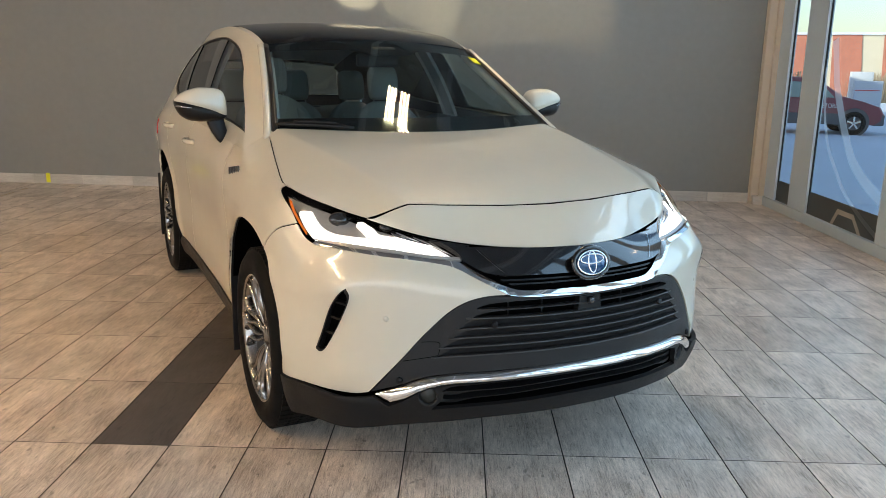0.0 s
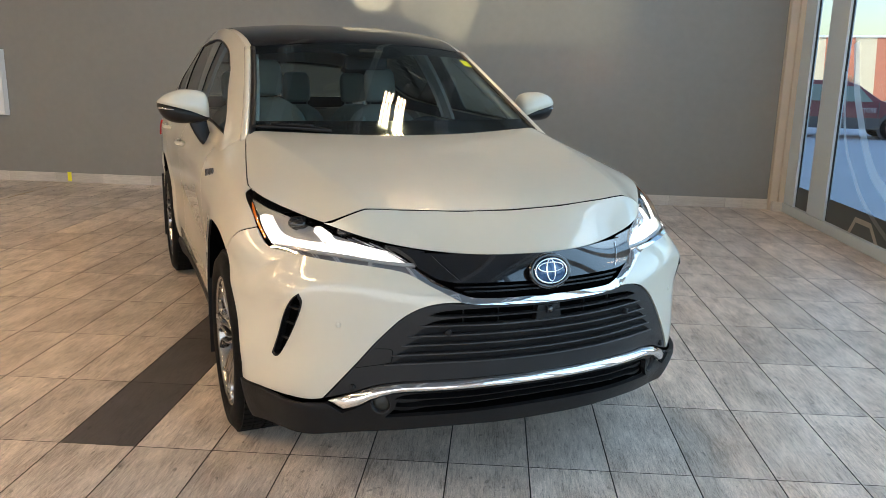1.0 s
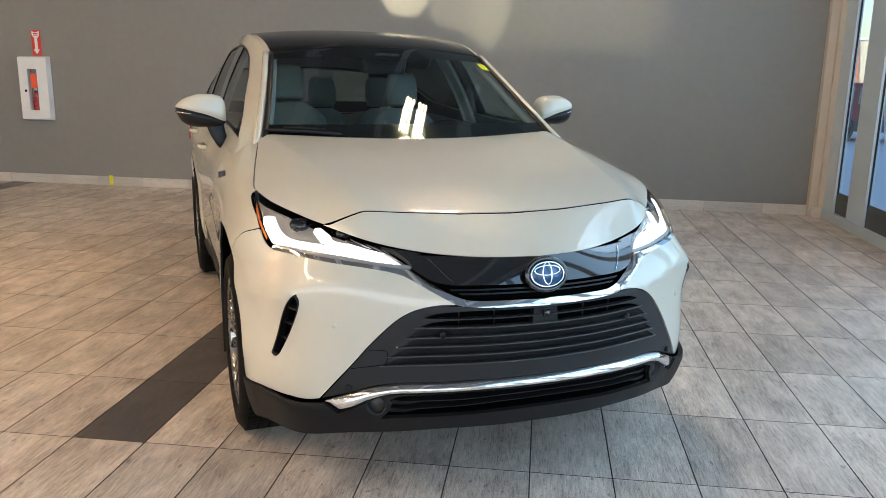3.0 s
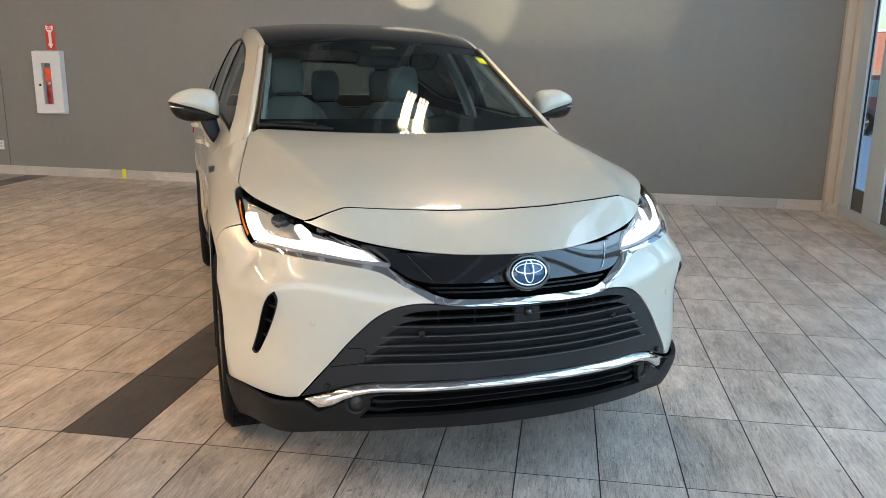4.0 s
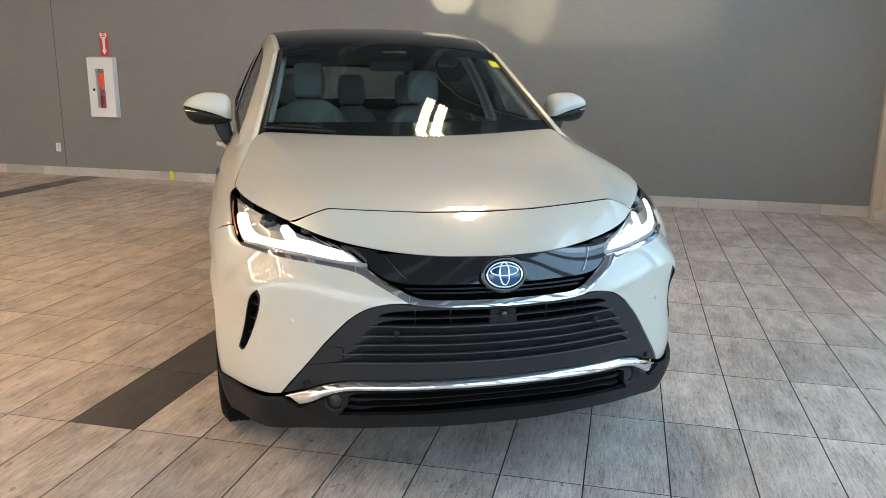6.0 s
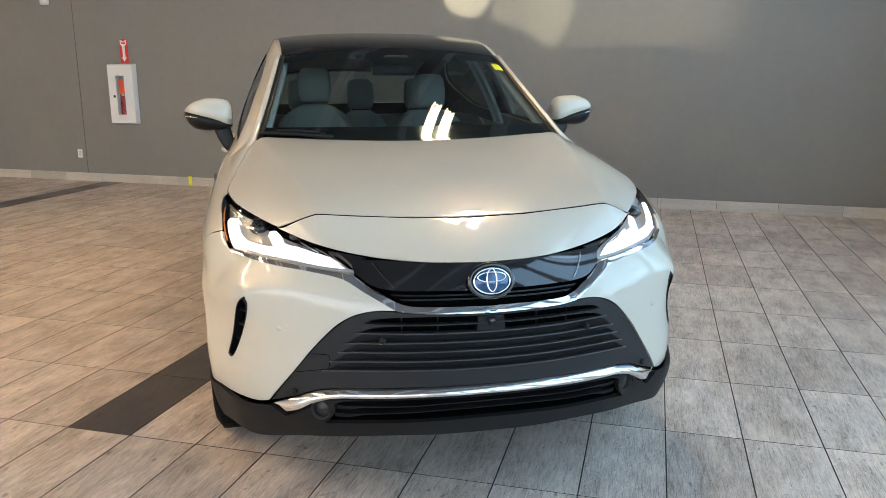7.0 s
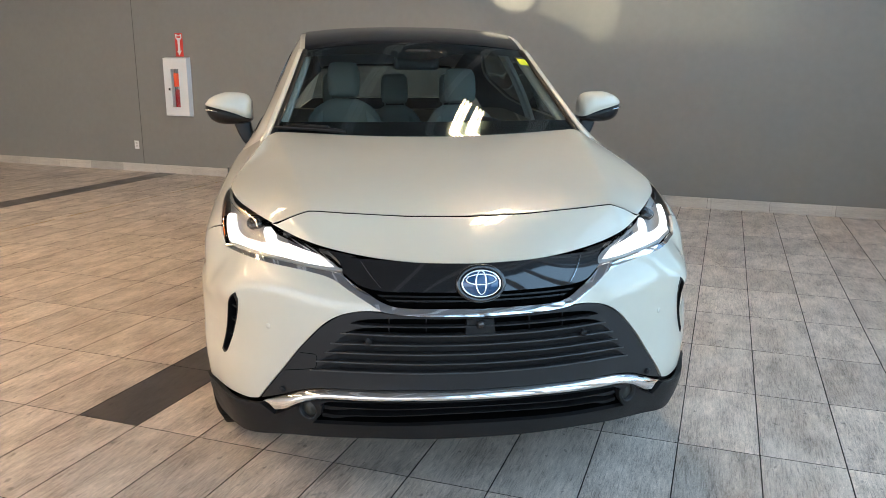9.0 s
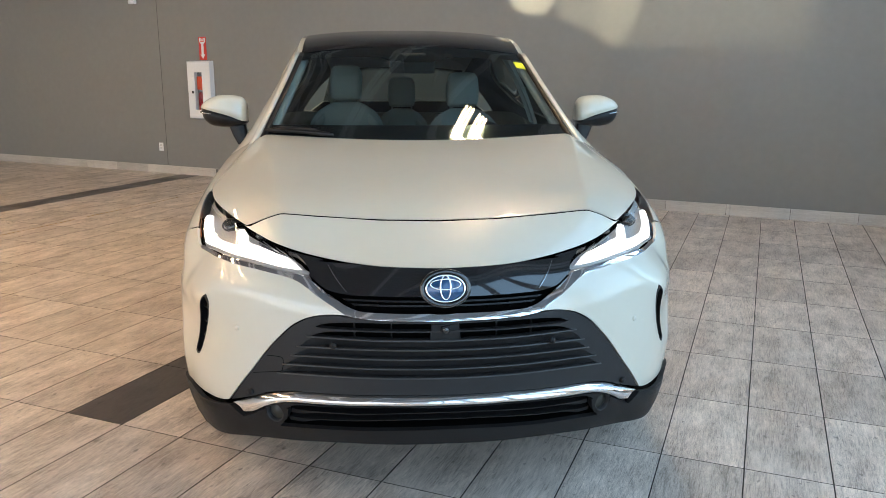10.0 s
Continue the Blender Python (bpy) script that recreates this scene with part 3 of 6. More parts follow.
for k in range(7):
    bm = bmesh.new()
    for i in range(160):
        a_, r_ = random.uniform(0, 6.28), random.uniform(0, 1)
        base_ = Vector((0.2 * math.cos(a_), 0.2 * math.sin(a_), 0))
        tip_ = Vector((1.1 * r_ * math.cos(a_), 1.1 * r_ * math.sin(a_), random.uniform(0.7, 1.9)))
        w_ = Vector((0.03, 0.01, 0))
        bm.faces.new([bm.verts.new(p) for p in (base_ - w_, base_ + w_, tip_ + w_ * .6, tip_ - w_ * .6)])
    sh = tagged(part("shrub", bm_mesh("shrub", bm, BUSH)), "bare frosted shrub in the snow", "shrub", "roadside shrubs")
    sh.matrix_world = Matrix.Translation((19.5 + 2.3 * k, 53.2 - 1.0 * k + random.uniform(-1, 1), -0.35)) @ Matrix.Rotation(random.uniform(0, 6), 4, "Z")
box_sign = tagged(new("freestanding_sign"), "white and grey boxy freestanding sign in the snow", "sign")
box_sign.matrix_world = Matrix.Translation((16.05, 31.8, -0.35)) @ Matrix.Rotation(radians(-20), 4, "Z")
PALE_BLUE = material("pale_grey_panel", (0.50, 0.55, 0.62), 0.5, noise_scale=2, vary=0.05)
box("sign_front", (-0.5, 0, 0), (0.5, 0.5, 1.5), PALE_BLUE, box_sign, bevel=0.03)
box("red_line", (-0.48, -0.006, 1.12), (0.4, 0, 1.15), RED, box_sign)
box("sign_back", (-0.62, 0.6, 0), (0.2, 1.1, 1.85), WHITE, box_sign, bevel=0.03)


def van():
    v = tagged(new("van"), "dark red compact van parked on snow, white lettering", "van")
    VAN = material("dark_red_paint", (0.24, 0.045, 0.06), 0.35, coat=0.3, noise_scale=2, vary=0.08)
    GREYV = material("van_grey", (0.10, 0.10, 0.11), 0.5, noise_scale=3, vary=0.1)
    side = [(-2.35, .32), (2.05, .30), (2.22, .42), (2.24, .62), (2.12, .82), (1.65, .98), (1.05, 1.12), (0.42, 1.55), (0.1, 1.66), (-1.9, 1.68), (-2.2, 1.5), (-2.35, .9)]
    for nm, pts, y0, y1, mat in (("body", side, -.85, .85, VAN),):
        bm = bmesh.new()
        rows = []
        for y_, k_ in ((y0, .97), (y0 + .06, 1.0), (y1 - .06, 1.0), (y1, .97)):
            rows.append([bm.verts.new((x_ * k_, y_ * (1 if z_ < 1 else 1 - .14 * (z_ - 1) / .68), .99 + (z_ - .99) * k_)) for x_, z_ in pts])
        for a_, c_ in zip(rows, rows[1:]):
            for i in range(len(pts)):
                bm.faces.new((a_[i], a_[(i + 1) % len(pts)], c_[(i + 1) % len(pts)], c_[i]))
        bm.faces.new(rows[0][::-1])
        bm.faces.new(rows[-1])
        part(nm, bm_mesh(nm, bm, mat), v)
    GV = material("van_glass", (0.25, 0.32, 0.28), 0.1, coat=1)
    for nm, pts in (("side_window", ((-0.95, 1.08), (.82, 1.08), (.42, 1.50), (-.9, 1.55))), ("side_window", ((-2.1, 1.1), (-1.1, 1.08), (-1.05, 1.55), (-1.9, 1.55)))):
        bm = bmesh.new()
        bm.faces.new([bm.verts.new((x_, -.862 + .14 * .862 * max(0, z_ - 1) / .68, z_)) for x_, z_ in pts])
        part(nm, bm_mesh(nm, bm, GV), v, "pale reflecting side window")
    box("door_seam", (.98, -.868, .64), (1.0, -.85, 1.06), GREYV, v)
    box("headlight", (1.86, -.80, .74), (2.12, -.56, .88), material("van_headlight", (0.6, 0.62, 0.64), 0.2, coat=1), v, bevel=.03)
    for x_ in (1.42, -1.4):
        lathe("wheel_arch", [(.30, -.003), (.42, -.003), (.43, .004), (.30, .004)], GREYV, v, m=Matrix.Translation((x_, -.862, .36)) @ Matrix.Rotation(radians(90), 4, "X"), n=28)
    box("lower_trim", (-1.0, -.87, .30), (1.05, -.85, .62), GREYV, v)
    box("front_bumper", (1.95, -.84, .28), (2.27, .84, .62), GREYV, v, bevel=.06)
    for x_ in (1.42, -1.4):
        for y_ in (-.80, .80):
            w_ = lathe("tyre", [(.2, -.1), (.33, -.1), (.345, -.06), (.345, .06), (.33, .1), (.2, .1)], RUBBER, v, m=Matrix.Translation((x_, y_, .345)) @ Matrix.Rotation(radians(90), 4, "X"), n=28)
            hub = Matrix.Translation((x_, y_, .345)) @ Matrix.Rotation(radians(90 if y_ < 0 else -90), 4, "X")
            lathe("rim", [(0, .05), (.19, .05), (.20, .09), (.22, .085), (.225, .06)], GREYV, w_, m=hub, n=24)
            for k in range(5):
                sweep("spoke", [tuple(hub @ Matrix.Rotation(radians(72 * k + 18), 4, "Z") @ Vector((r_, 0, .085 + .01 * (r_ < .1)))) for r_ in (.0, .08, .15, .20)], [(-.034, -.01), (.034, -.01), (.026, .008), (-.026, .008)], SATIN, w_, up=tuple(hub.to_3x3() @ Vector((0, 0, 1))), smooth_faces=False)
    tx = bpy.data.curves.new("lettering", "FONT")
    tx.body, tx.size, tx.extrude = "STORE", .185, .002
    tx.materials.append(WHITE)
    t_ = part("lettering", tx, v, "white lettering")
    t_.matrix_basis = Matrix.Translation((.50, -.868, .78)) @ Matrix.Rotation(radians(90), 4, "X") @ Matrix.Diagonal((.78, 1, 1, 1))
    return v


van().matrix_world = Matrix.Translation((10.42, 24.8, -0.35)) @ Matrix.Rotation(radians(-10), 4, "Z")

# ---- ceiling joists and lamps ----
bm = bmesh.new()
for k in range(11):
    xx = 2.9 - 1.6 * k
    for zz in (HIGH - 0.06, HIGH - 0.52):
        for d_ in (-0.035, 0.035):
            bmesh.ops.create_cube(bm, size=1, matrix=Matrix.LocRotScale((xx + d_, (YFRONT + 9.1) / 2, zz), None, (0.05, 9.0 - YFRONT, 0.05)))
    for i in range(29):
        yy = YFRONT + 0.4 + 0.61 * i
        bmesh.ops.create_cube(bm, size=1, matrix=Matrix.LocRotScale((xx, yy, HIGH - 0.29), Euler((radians(45 if i % 2 else -45), 0, 0)), (0.025, 0.025, 0.64)))
tagged(part("ceiling_joists", bm_mesh("ceiling_joists", bm, JOIST)), "pale open-web steel joists under the ceiling", "joists", kind="structure")

bm = bmesh.new()
for k in range(59):
    bmesh.ops.create_cube(bm, size=1, matrix=Matrix.LocRotScale(((XLEFT + XWIN) / 2, YFRONT + 0.2 + 0.31 * k, HIGH - 0.022), None, (XWIN - XLEFT - 0.1, 0.12, 0.04)))
tagged(part("ceiling_ribs", bm_mesh("ceiling_ribs", bm, CEIL)), "grey ribbed steel ceiling deck", "ceiling", kind="structure")
LAMP_Z = 4.5


def batten(m, half=0.44):
    c = tagged(new("ceiling_light"), "hanging three-tube fluorescent light with white reflector", "ceiling light", "ceiling lights")
    box("light_body", (-0.085, -half, 0.06), (0.085, half, 0.11), WHITE, c, bevel=0.004)
    for sx_ in (-0.058, 0.0, 0.058):
        lathe("tube", [(0, 0.02 - half), (0.013, 0.02 - half), (0.013, half - 0.02), (0, half - 0.02)], TUBE, c, m=Matrix.Translation((sx_, 0, 0.022)) @ Matrix.Rotation(radians(90), 4, "X"), n=10)
    for sx_ in (-1, 1):
        sweep("reflector", [(sx_ * 0.085, -half, 0.03), (sx_ * 0.085, half, 0.03)], [(-0.004, -0.02), (0.004, -0.02), (0.004, 0.02), (-0.004, 0.02)], WHITE, c, smooth_faces=False)
    for yy in (0.09 - half, half - 0.09):
        box("hanger", (-0.004, yy - 0.004, 0.11), (0.004, yy + 0.004, HIGH - LAMP_Z), STEEL, c)
    c.matrix_world = m
    return c


first = batten(pose(0.105, 5.42, LAMP_Z))
copy_thing(first, pose(0.335, 5.42, LAMP_Z))
row = batten(pose(-4.9, 3.1, LAMP_Z), 1.2)
for x_, y_ in [(x_, 3.1 - 2.45 * k) for x_ in (-4.9, -8.6) for k in range(3)][1:]:
    copy_thing(row, pose(x_, y_, LAMP_Z))


def patch_spot(foot, target, angle, watts, shutter):
    """An unseen ceiling spotlight, added to make a light patch; its shutter plate cuts its beam off along a line on the
    wall (points in the wall's own axes).
    """
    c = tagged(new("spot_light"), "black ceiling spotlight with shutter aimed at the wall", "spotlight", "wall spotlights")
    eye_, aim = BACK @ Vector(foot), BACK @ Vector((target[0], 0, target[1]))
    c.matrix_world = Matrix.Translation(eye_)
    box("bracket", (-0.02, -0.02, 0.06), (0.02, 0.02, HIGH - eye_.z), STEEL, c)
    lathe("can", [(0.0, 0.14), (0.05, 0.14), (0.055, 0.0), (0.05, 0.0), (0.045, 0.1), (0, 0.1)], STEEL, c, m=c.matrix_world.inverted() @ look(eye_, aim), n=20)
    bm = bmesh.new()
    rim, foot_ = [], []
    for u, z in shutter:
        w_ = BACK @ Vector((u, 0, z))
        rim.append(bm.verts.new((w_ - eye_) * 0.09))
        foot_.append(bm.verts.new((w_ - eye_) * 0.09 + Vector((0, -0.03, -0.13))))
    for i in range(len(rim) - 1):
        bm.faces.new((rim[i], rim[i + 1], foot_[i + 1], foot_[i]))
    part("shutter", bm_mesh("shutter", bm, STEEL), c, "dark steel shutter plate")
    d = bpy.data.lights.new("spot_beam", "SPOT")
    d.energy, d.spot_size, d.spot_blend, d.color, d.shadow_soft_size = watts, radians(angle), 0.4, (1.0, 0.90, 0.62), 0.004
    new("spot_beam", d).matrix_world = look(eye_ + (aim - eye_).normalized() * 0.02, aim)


# Spots and plates are added out of view to shape the wall's light patches.
patch_spot((0.1, -2.6, 4.4), (0.36, 2.42), 11.5, 640, [(-0.6, 2.16), (0.13, 2.088), (0.46, 2.057), (1.2, 2.0)])
patch_spot((0.8, -2.6, 4.4), (1.08, 2.30), 17.0, 225, [(0.2, 2.03), (0.62, 2.01), (0.77, 1.992), (0.92, 1.95), (1.06, 1.885), (1.18, 1.81), (1.277, 1.734), (1.40, 1.755), (1.9, 1.80)])
patch_spot((2.0, -2.6, 4.4), (2.12, 2.55), 40.0, 110, [(0.2, 1.62), (1.28, 1.73), (1.40, 1.757), (2.16, 1.775), (2.55, 1.757), (2.95, 1.725), (4.2, 1.60)])

# ---- the car: shape ----
def curve1(xs, ys, soft=0.30):
    """A smooth function through (nearly) the knots."""
    xs, ys = np.array(xs, float), np.array(ys, float)
    h, d = np.diff(xs), np.diff(ys) / np.diff(xs)
    m = np.r_[d[0], np.where(d[1:] * d[:-1] > 0, 2 * d[1:] * d[:-1] / (d[1:] + d[:-1] + 1e-12), 0), d[-1]]
    step = (xs[-1] - xs[0]) / 3000
    sig = soft * np.median(h) / step
    pad = int(4 * sig) + 2
    q = xs[0] + step * np.arange(-pad, 3001 + pad)
    x = np.clip(q, xs[0], xs[-1])
    i = np.clip(np.searchsorted(xs, x) - 1, 0, len(xs) - 2)
    t = (x - xs[i]) / h[i]
    v = ((2 * t**3 - 3 * t**2 + 1) * ys[i] + (t**3 - 2 * t**2 + t) * h[i] * m[i]
         + (3 * t**2 - 2 * t**3) * ys[i + 1] + (t**3 - t**2) * h[i] * m[i + 1])
    v = v + (q - x) * np.where(q < xs[0], m[0], m[-1])
    g = np.exp(-.5 * (np.arange(-pad + 1, pad) / sig)**2)
    v = np.convolve(v, g / g.sum(), "same")
    return lambda x: np.interp(np.clip(x, xs[0], xs[-1]), q[pad - 1:-pad + 1], v[pad - 1:-pad + 1])


def smooth(x):
    x = np.clip(x, 0, 1)
    return x * x * (3 - 2 * x)


def soft_step(x, r=.012):
    """A ramp with a rounded foot."""
    return r * np.logaddexp(0, np.asarray(x, float) / r)


# the car's plan outline at its widest: x to its left, y from nose to tail
PLAN = spline([(0, .012), (.2, .03), (.4, .09), (.6, .19), (.74, .29), (.838, .388), (.902, .49), (.936, .615), (.948, .80), (.949, 1.1), (.934, 1.6), (.922, 2.2),
               (.922, 3.0), (.934, 3.6), (.93, 4.0), (.895, 4.4), (.8, 4.6), (.55, 4.7), (.3, 4.725), (0, 4.735)], 1200)
_g = np.exp(-.5 * (np.arange(-24, 25) / 8)**2)
_m = np.vstack([(PLAN * (-1, 1))[24:0:-1], PLAN, (PLAN * (-1, 1))[-2:-26:-1]])
PLAN = np.stack([np.convolve(_m[:, k], _g / _g.sum(), "valid") for k in (0, 1)], 1)
PLAN[0, 0] = PLAN[-1, 0] = 0
PLAN_S = np.r_[0, np.cumsum(np.linalg.norm(np.diff(PLAN, axis=0), axis=1))]
tan_ = np.gradient(PLAN, axis=0)
tan_ /= np.linalg.norm(tan_, axis=1)[:, None]
PLAN_N = np.stack([-tan_[:, 1], tan_[:, 0]], 1)   # inwards
S_END = PLAN_S[-1]


def s_at_y(y):
    """Length along the flank at y."""
    return float(np.interp(y, PLAN[:900, 1], PLAN_S[:900]))


# height of the shoulder and its inset, along the outline
SHOULDER = curve1([0, .38, .52, .79, 1.05, 1.34, 1.7, 2.1, 2.9, 3.9, 4.4, 5.0, 5.6, S_END], [.868, .868, .885, .935, .965, 1.006, 1.055, 1.09, 1.11, 1.14, 1.15, 1.13, 1.1, 1.1])
INSET = curve1([0, .2, .42, .6, .79, 1.05, 1.34, 1.6, 2.4, 4.2, 4.9, S_END], [.075, .09, .126, .124, .148, .160, .104, .090, .068, .06, .08, .1])
BEVEL = curve1([0, .66, .76, .88, 1.05, 1.2, 1.5, 1.9, 2.3, S_END], [0, 0, .008, .024, .026, .020, .015, .008, 0, 0])   # how far the corner leans in above its crease
FACE = curve1([.15, .25, .32, .40, .46, .6, .75, 1.2], [.12, .05, .02, .002, 0, 0, .004, .004])
FLANK = curve1([.15, .22, .3, .4, .5, .64, .86, 1.2], [.105, .062, .040, .025, .016, .018, .002, 0])


def lower(s, z):
    """The bumper and flanks: s along the outline (to the car's left), z the height."""
    s, z = np.broadcast_arrays(np.asarray(s, float), np.asarray(z, float))
    a = np.abs(s)
    px, py = np.interp(a, PLAN_S, PLAN[:, 0]), np.interp(a, PLAN_S, PLAN[:, 1])
    nx, ny = np.interp(a, PLAN_S, PLAN_N[:, 0]), np.interp(a, PLAN_S, PLAN_N[:, 1])
    k = smooth((a - .75) / .35)
    zs = SHOULDER(a)
    z0 = zs - .16 - .02 * k - .11 * np.exp(-((a - 1.02) / .16)**2)
    top = np.clip((z - z0) / (zs - z0), 0, 1.3)
    i = FACE(z) * (1 - k) + FLANK(z) * k + INSET(a) * (.35 * top**1.4 + .65 * top**2.4)
    i = i + BEVEL(a) * smooth((z - .745 + .06 * smooth((a - .95) / .15)) / .10) - .013 * np.exp(-((z - .72) / .045)**2 - ((a - .88) / .085)**2)
    i = i + np.exp(-((a - 1.0) / .16)**2) * .020 * np.exp(-((z - .59) / .11)**2)
    # flare round the wheels
    for yw in (1.0, 3.69):
        r = np.hypot(py - yw, z - .38)
        i = i - .012 * np.exp(-((r - .43) / .07)**2) * smooth((a - .7) / .2)
    return np.stack([np.sign(s + 1e-12) * (px + nx * i), py + ny * i, z], -1)


def sx(x, z):
    """The s of the front's point at that x and height."""
    q = np.linspace(0, 1.25, 500)
    p = lower(q, np.full_like(q, z))
    return math.copysign(float(np.interp(abs(x), p[:, 0], q)), x)


# the top: bonnet and upper nose, held by the shoulder line
_q = np.linspace(0, 2.6, 260)
EDGE = lower(_q, SHOULDER(_q))
_mid = (_q[:-1] + _q[1:]) / 2
WIDTH = curve1([0, .5, .8, 1.05, 1.34, 2.0, 2.6], [.10, .10, .09, .13, .18, .20, .20])(_mid)
HOLD = smooth((_mid - .66) / .2)
BONNET = curve1([0, .08, .16, .24, .31, .40, .50, .60, .80, 1.0, 1.3, 1.7], [.855, .884, .914, .945, .977, 1.010, 1.039, 1.061, 1.096, 1.127, 1.166, 1.215])


def top(x, y):
    """The bonnet and the upper nose."""
    x, y = np.broadcast_arrays(np.asarray(x, float), np.asarray(y, float))
    a = np.abs(x)
    def plate(a, y):
        return BONNET(y) - .006 * (a / .5)**2 * smooth((1.1 - y) / .7) - .27 * soft_step(a - .522 - .178 * (y - .372), .0045) * smooth((y + .1) / .5) - .008 * (a / .7)**2 * smooth(y)
    sh = a.shape
    f, g = a.ravel(), y.ravel()
    A, B = EDGE[:-1], EDGE[1:]
    ab = B - A
    z = np.empty(len(f))
    for k in range(0, len(f), 400):
        p = np.stack([f[k:k + 400], g[k:k + 400]], 1)
        t = np.clip(((p[:, None] - A[None, :, :2]) * ab[None, :, :2]).sum(2) / (ab[:, :2]**2).sum(1), 0, 1)
        c = A[None] + t[..., None] * ab[None]
        dd = np.hypot(c[..., 0] - p[:, :1], c[..., 1] - p[:, 1:])
        w = np.exp(-((dd - dd.min(1)[:, None]) / .012))
        w /= w.sum(1)[:, None]
        d = dd.min(1)
        gap = ((plate(c[..., 0], c[..., 1]) - c[..., 2]) * HOLD[None] * w).sum(1)
        wid = (WIDTH[None] * w).sum(1)
        z[k:k + 400] = plate(p[:, 0], p[:, 1]) - gap * (1 - np.clip(d / wid, 0, 1))**1.6
    return np.stack([x, y, z.reshape(sh)], -1)


SHUT = [(0, .302), (.2, .313), (.4, .345), (.522, .372)]
CORNER = (.653, .431)
SAG = .012


def nose(t, v):
    """The upper nose, from the badge panel's and the lamps' edge (v 0) up to the bonnet's shut line (v 1); t from -1 to 1 across."""
    t, v = np.broadcast_arrays(np.asarray(t, float), np.asarray(v, float))
    a = np.clip(np.abs(t), 0, 1)
    sg = np.sign(t + 1e-12)
    s = .845 * a
    E = lower(s, SHOULDER(s))
    k = np.clip(a / .71, 0, 1)
    q = np.clip((a - .71) / .29, 0, 1)
    x = np.where(a < .71, SHUT[3][0] * k, SHUT[3][0] + (CORNER[0] - SHUT[3][0]) * q)
    y = np.where(a < .71, np.interp(SHUT[3][0] * k, [p[0] for p in SHUT], [p[1] for p in SHUT]), SHUT[3][1] + (CORNER[1] - SHUT[3][1]) * q - SAG * 4 * q * (1 - q))
    S = top(x, y)
    bulge = (4 * v * (1 - v) * .005 * (1 - .5 * a))[..., None] * np.array((0, -.75, .66))
    P = E * (1 - v)[..., None] + S * v[..., None] + bulge
    return P * np.stack([sg, np.ones_like(sg), np.ones_like(sg)], -1)


# greenhouse: belt and roof-rail lines along y, the windscreen's side edge leading the rail down
def rail(front, ys, vs):
    """Below the windscreen's top a plain parabola, behind it a smooth line through the knots."""
    para, back = np.polyfit([1.40, 1.75, 2.09], front, 2), curve1(ys, vs, .2)
    shift = np.polyval(para, 2.09) - back(2.09)
    return lambda y: np.where(np.asarray(y) < 2.09, np.polyval(para, np.clip(y, 1.2, 2.09)), back(y) + shift * np.clip(1 - (np.asarray(y) - 2.09) / .4, 0, 1))


RAIL_X = rail([.755, .673, .608], [2.0, 2.2, 2.4, 2.8, 3.4, 4.0, 4.45], [.608, .610, .614, .618, .612, .585, .55])
RAIL_Z = rail([1.135, 1.345, 1.536], [2.0, 2.2, 2.4, 2.8, 3.4, 4.0, 4.45], [1.498, 1.572, 1.617, 1.657, 1.647, 1.565, 1.42])
_e2 = lower(np.linspace(1.5, 5.2, 400), SHOULDER(np.linspace(1.5, 5.2, 400)))


def cabin(y, v):
    """The cabin's side: v from belt (0) to roof rail (1)."""
    y, v = np.broadcast_arrays(np.asarray(y, float), np.asarray(v, float))
    bx, bz = np.interp(y, _e2[:, 1], _e2[:, 0]), np.interp(y, _e2[:, 1], _e2[:, 2])
    rx, rz = RAIL_X(y), RAIL_Z(y)
    h = np.clip((rz - bz) / .45, 0, 1)
    return np.stack([bx + (rx - bx) * v + .035 * h * 4 * v * (1 - v) * .6, y, bz + (rz - bz) * v + .012 * h * 4 * v * (1 - v)], -1)


def screen(u, v):
    """The windscreen: u across, v up."""
    u, v = np.broadcast_arrays(np.asarray(u, float), np.asarray(v, float))
    ys = 1.40 + (2.09 - 1.40) * v
    bow = .20 + (.10 - .20) * v
    x = u * RAIL_X(ys)
    z = RAIL_Z(ys) + (.04 * v + .02 * np.sin(np.pi * np.clip(v, 0, 1))) * (1 - u * u)
    return np.stack([x, ys - bow * (1 - u * u), z], -1)


ROOF_C = curve1([0, .2, .5, .8, 1], [.038, .034, .030, .030, .03])


def roof(u, w):
    """The roof: u across, w from the windscreen (0) to the tail (1)."""
    u, w = np.broadcast_arrays(np.asarray(u, float), np.asarray(w, float))
    y = 2.09 + 2.31 * w
    return np.stack([u * RAIL_X(y), y - .10 * (1 - u * u) * (1 - w), RAIL_Z(y) + ROOF_C(w) * (1 - np.abs(u)**2.6)], -1)


def sz(pts):
    """Front points (x, z) as (s, z)."""
    return [(sx(x_, z_), z_) for x_, z_ in pts]


def both(pts):
    """A half outline from the middle outwards and back, completed on the other side."""
    pts = np.array(pts)
    return np.vstack([pts, (pts * np.array((-1, 1)))[::-1][(1 if abs(pts[-1, 0]) < 1e-6 else 0):(-1 if abs(pts[0, 0]) < 1e-6 else None)]])


def arch(yw, r, a0, a1, n=30, zc=.38):
    """Points of a wheel arch on the flank, from angle a0 to a1 (0 towards the nose, 90 up)."""
    pw = lambda q: math.copysign(abs(q)**.87, q)
    return [(s_at_y(yw - r * pw(math.cos(radians(a)))), zc + 1.13 * r * pw(math.sin(radians(a)))) for a in np.linspace(a0, a1, n)]


car = tagged(new("car"), "pearl white mid-size crossover car with black roof, headlights lit", "car")
WF, WR, AR = 1.0, 3.70, .422
shoulder = lambda s: float(SHOULDER(s))

# lamp outline
tip_s = 1.378
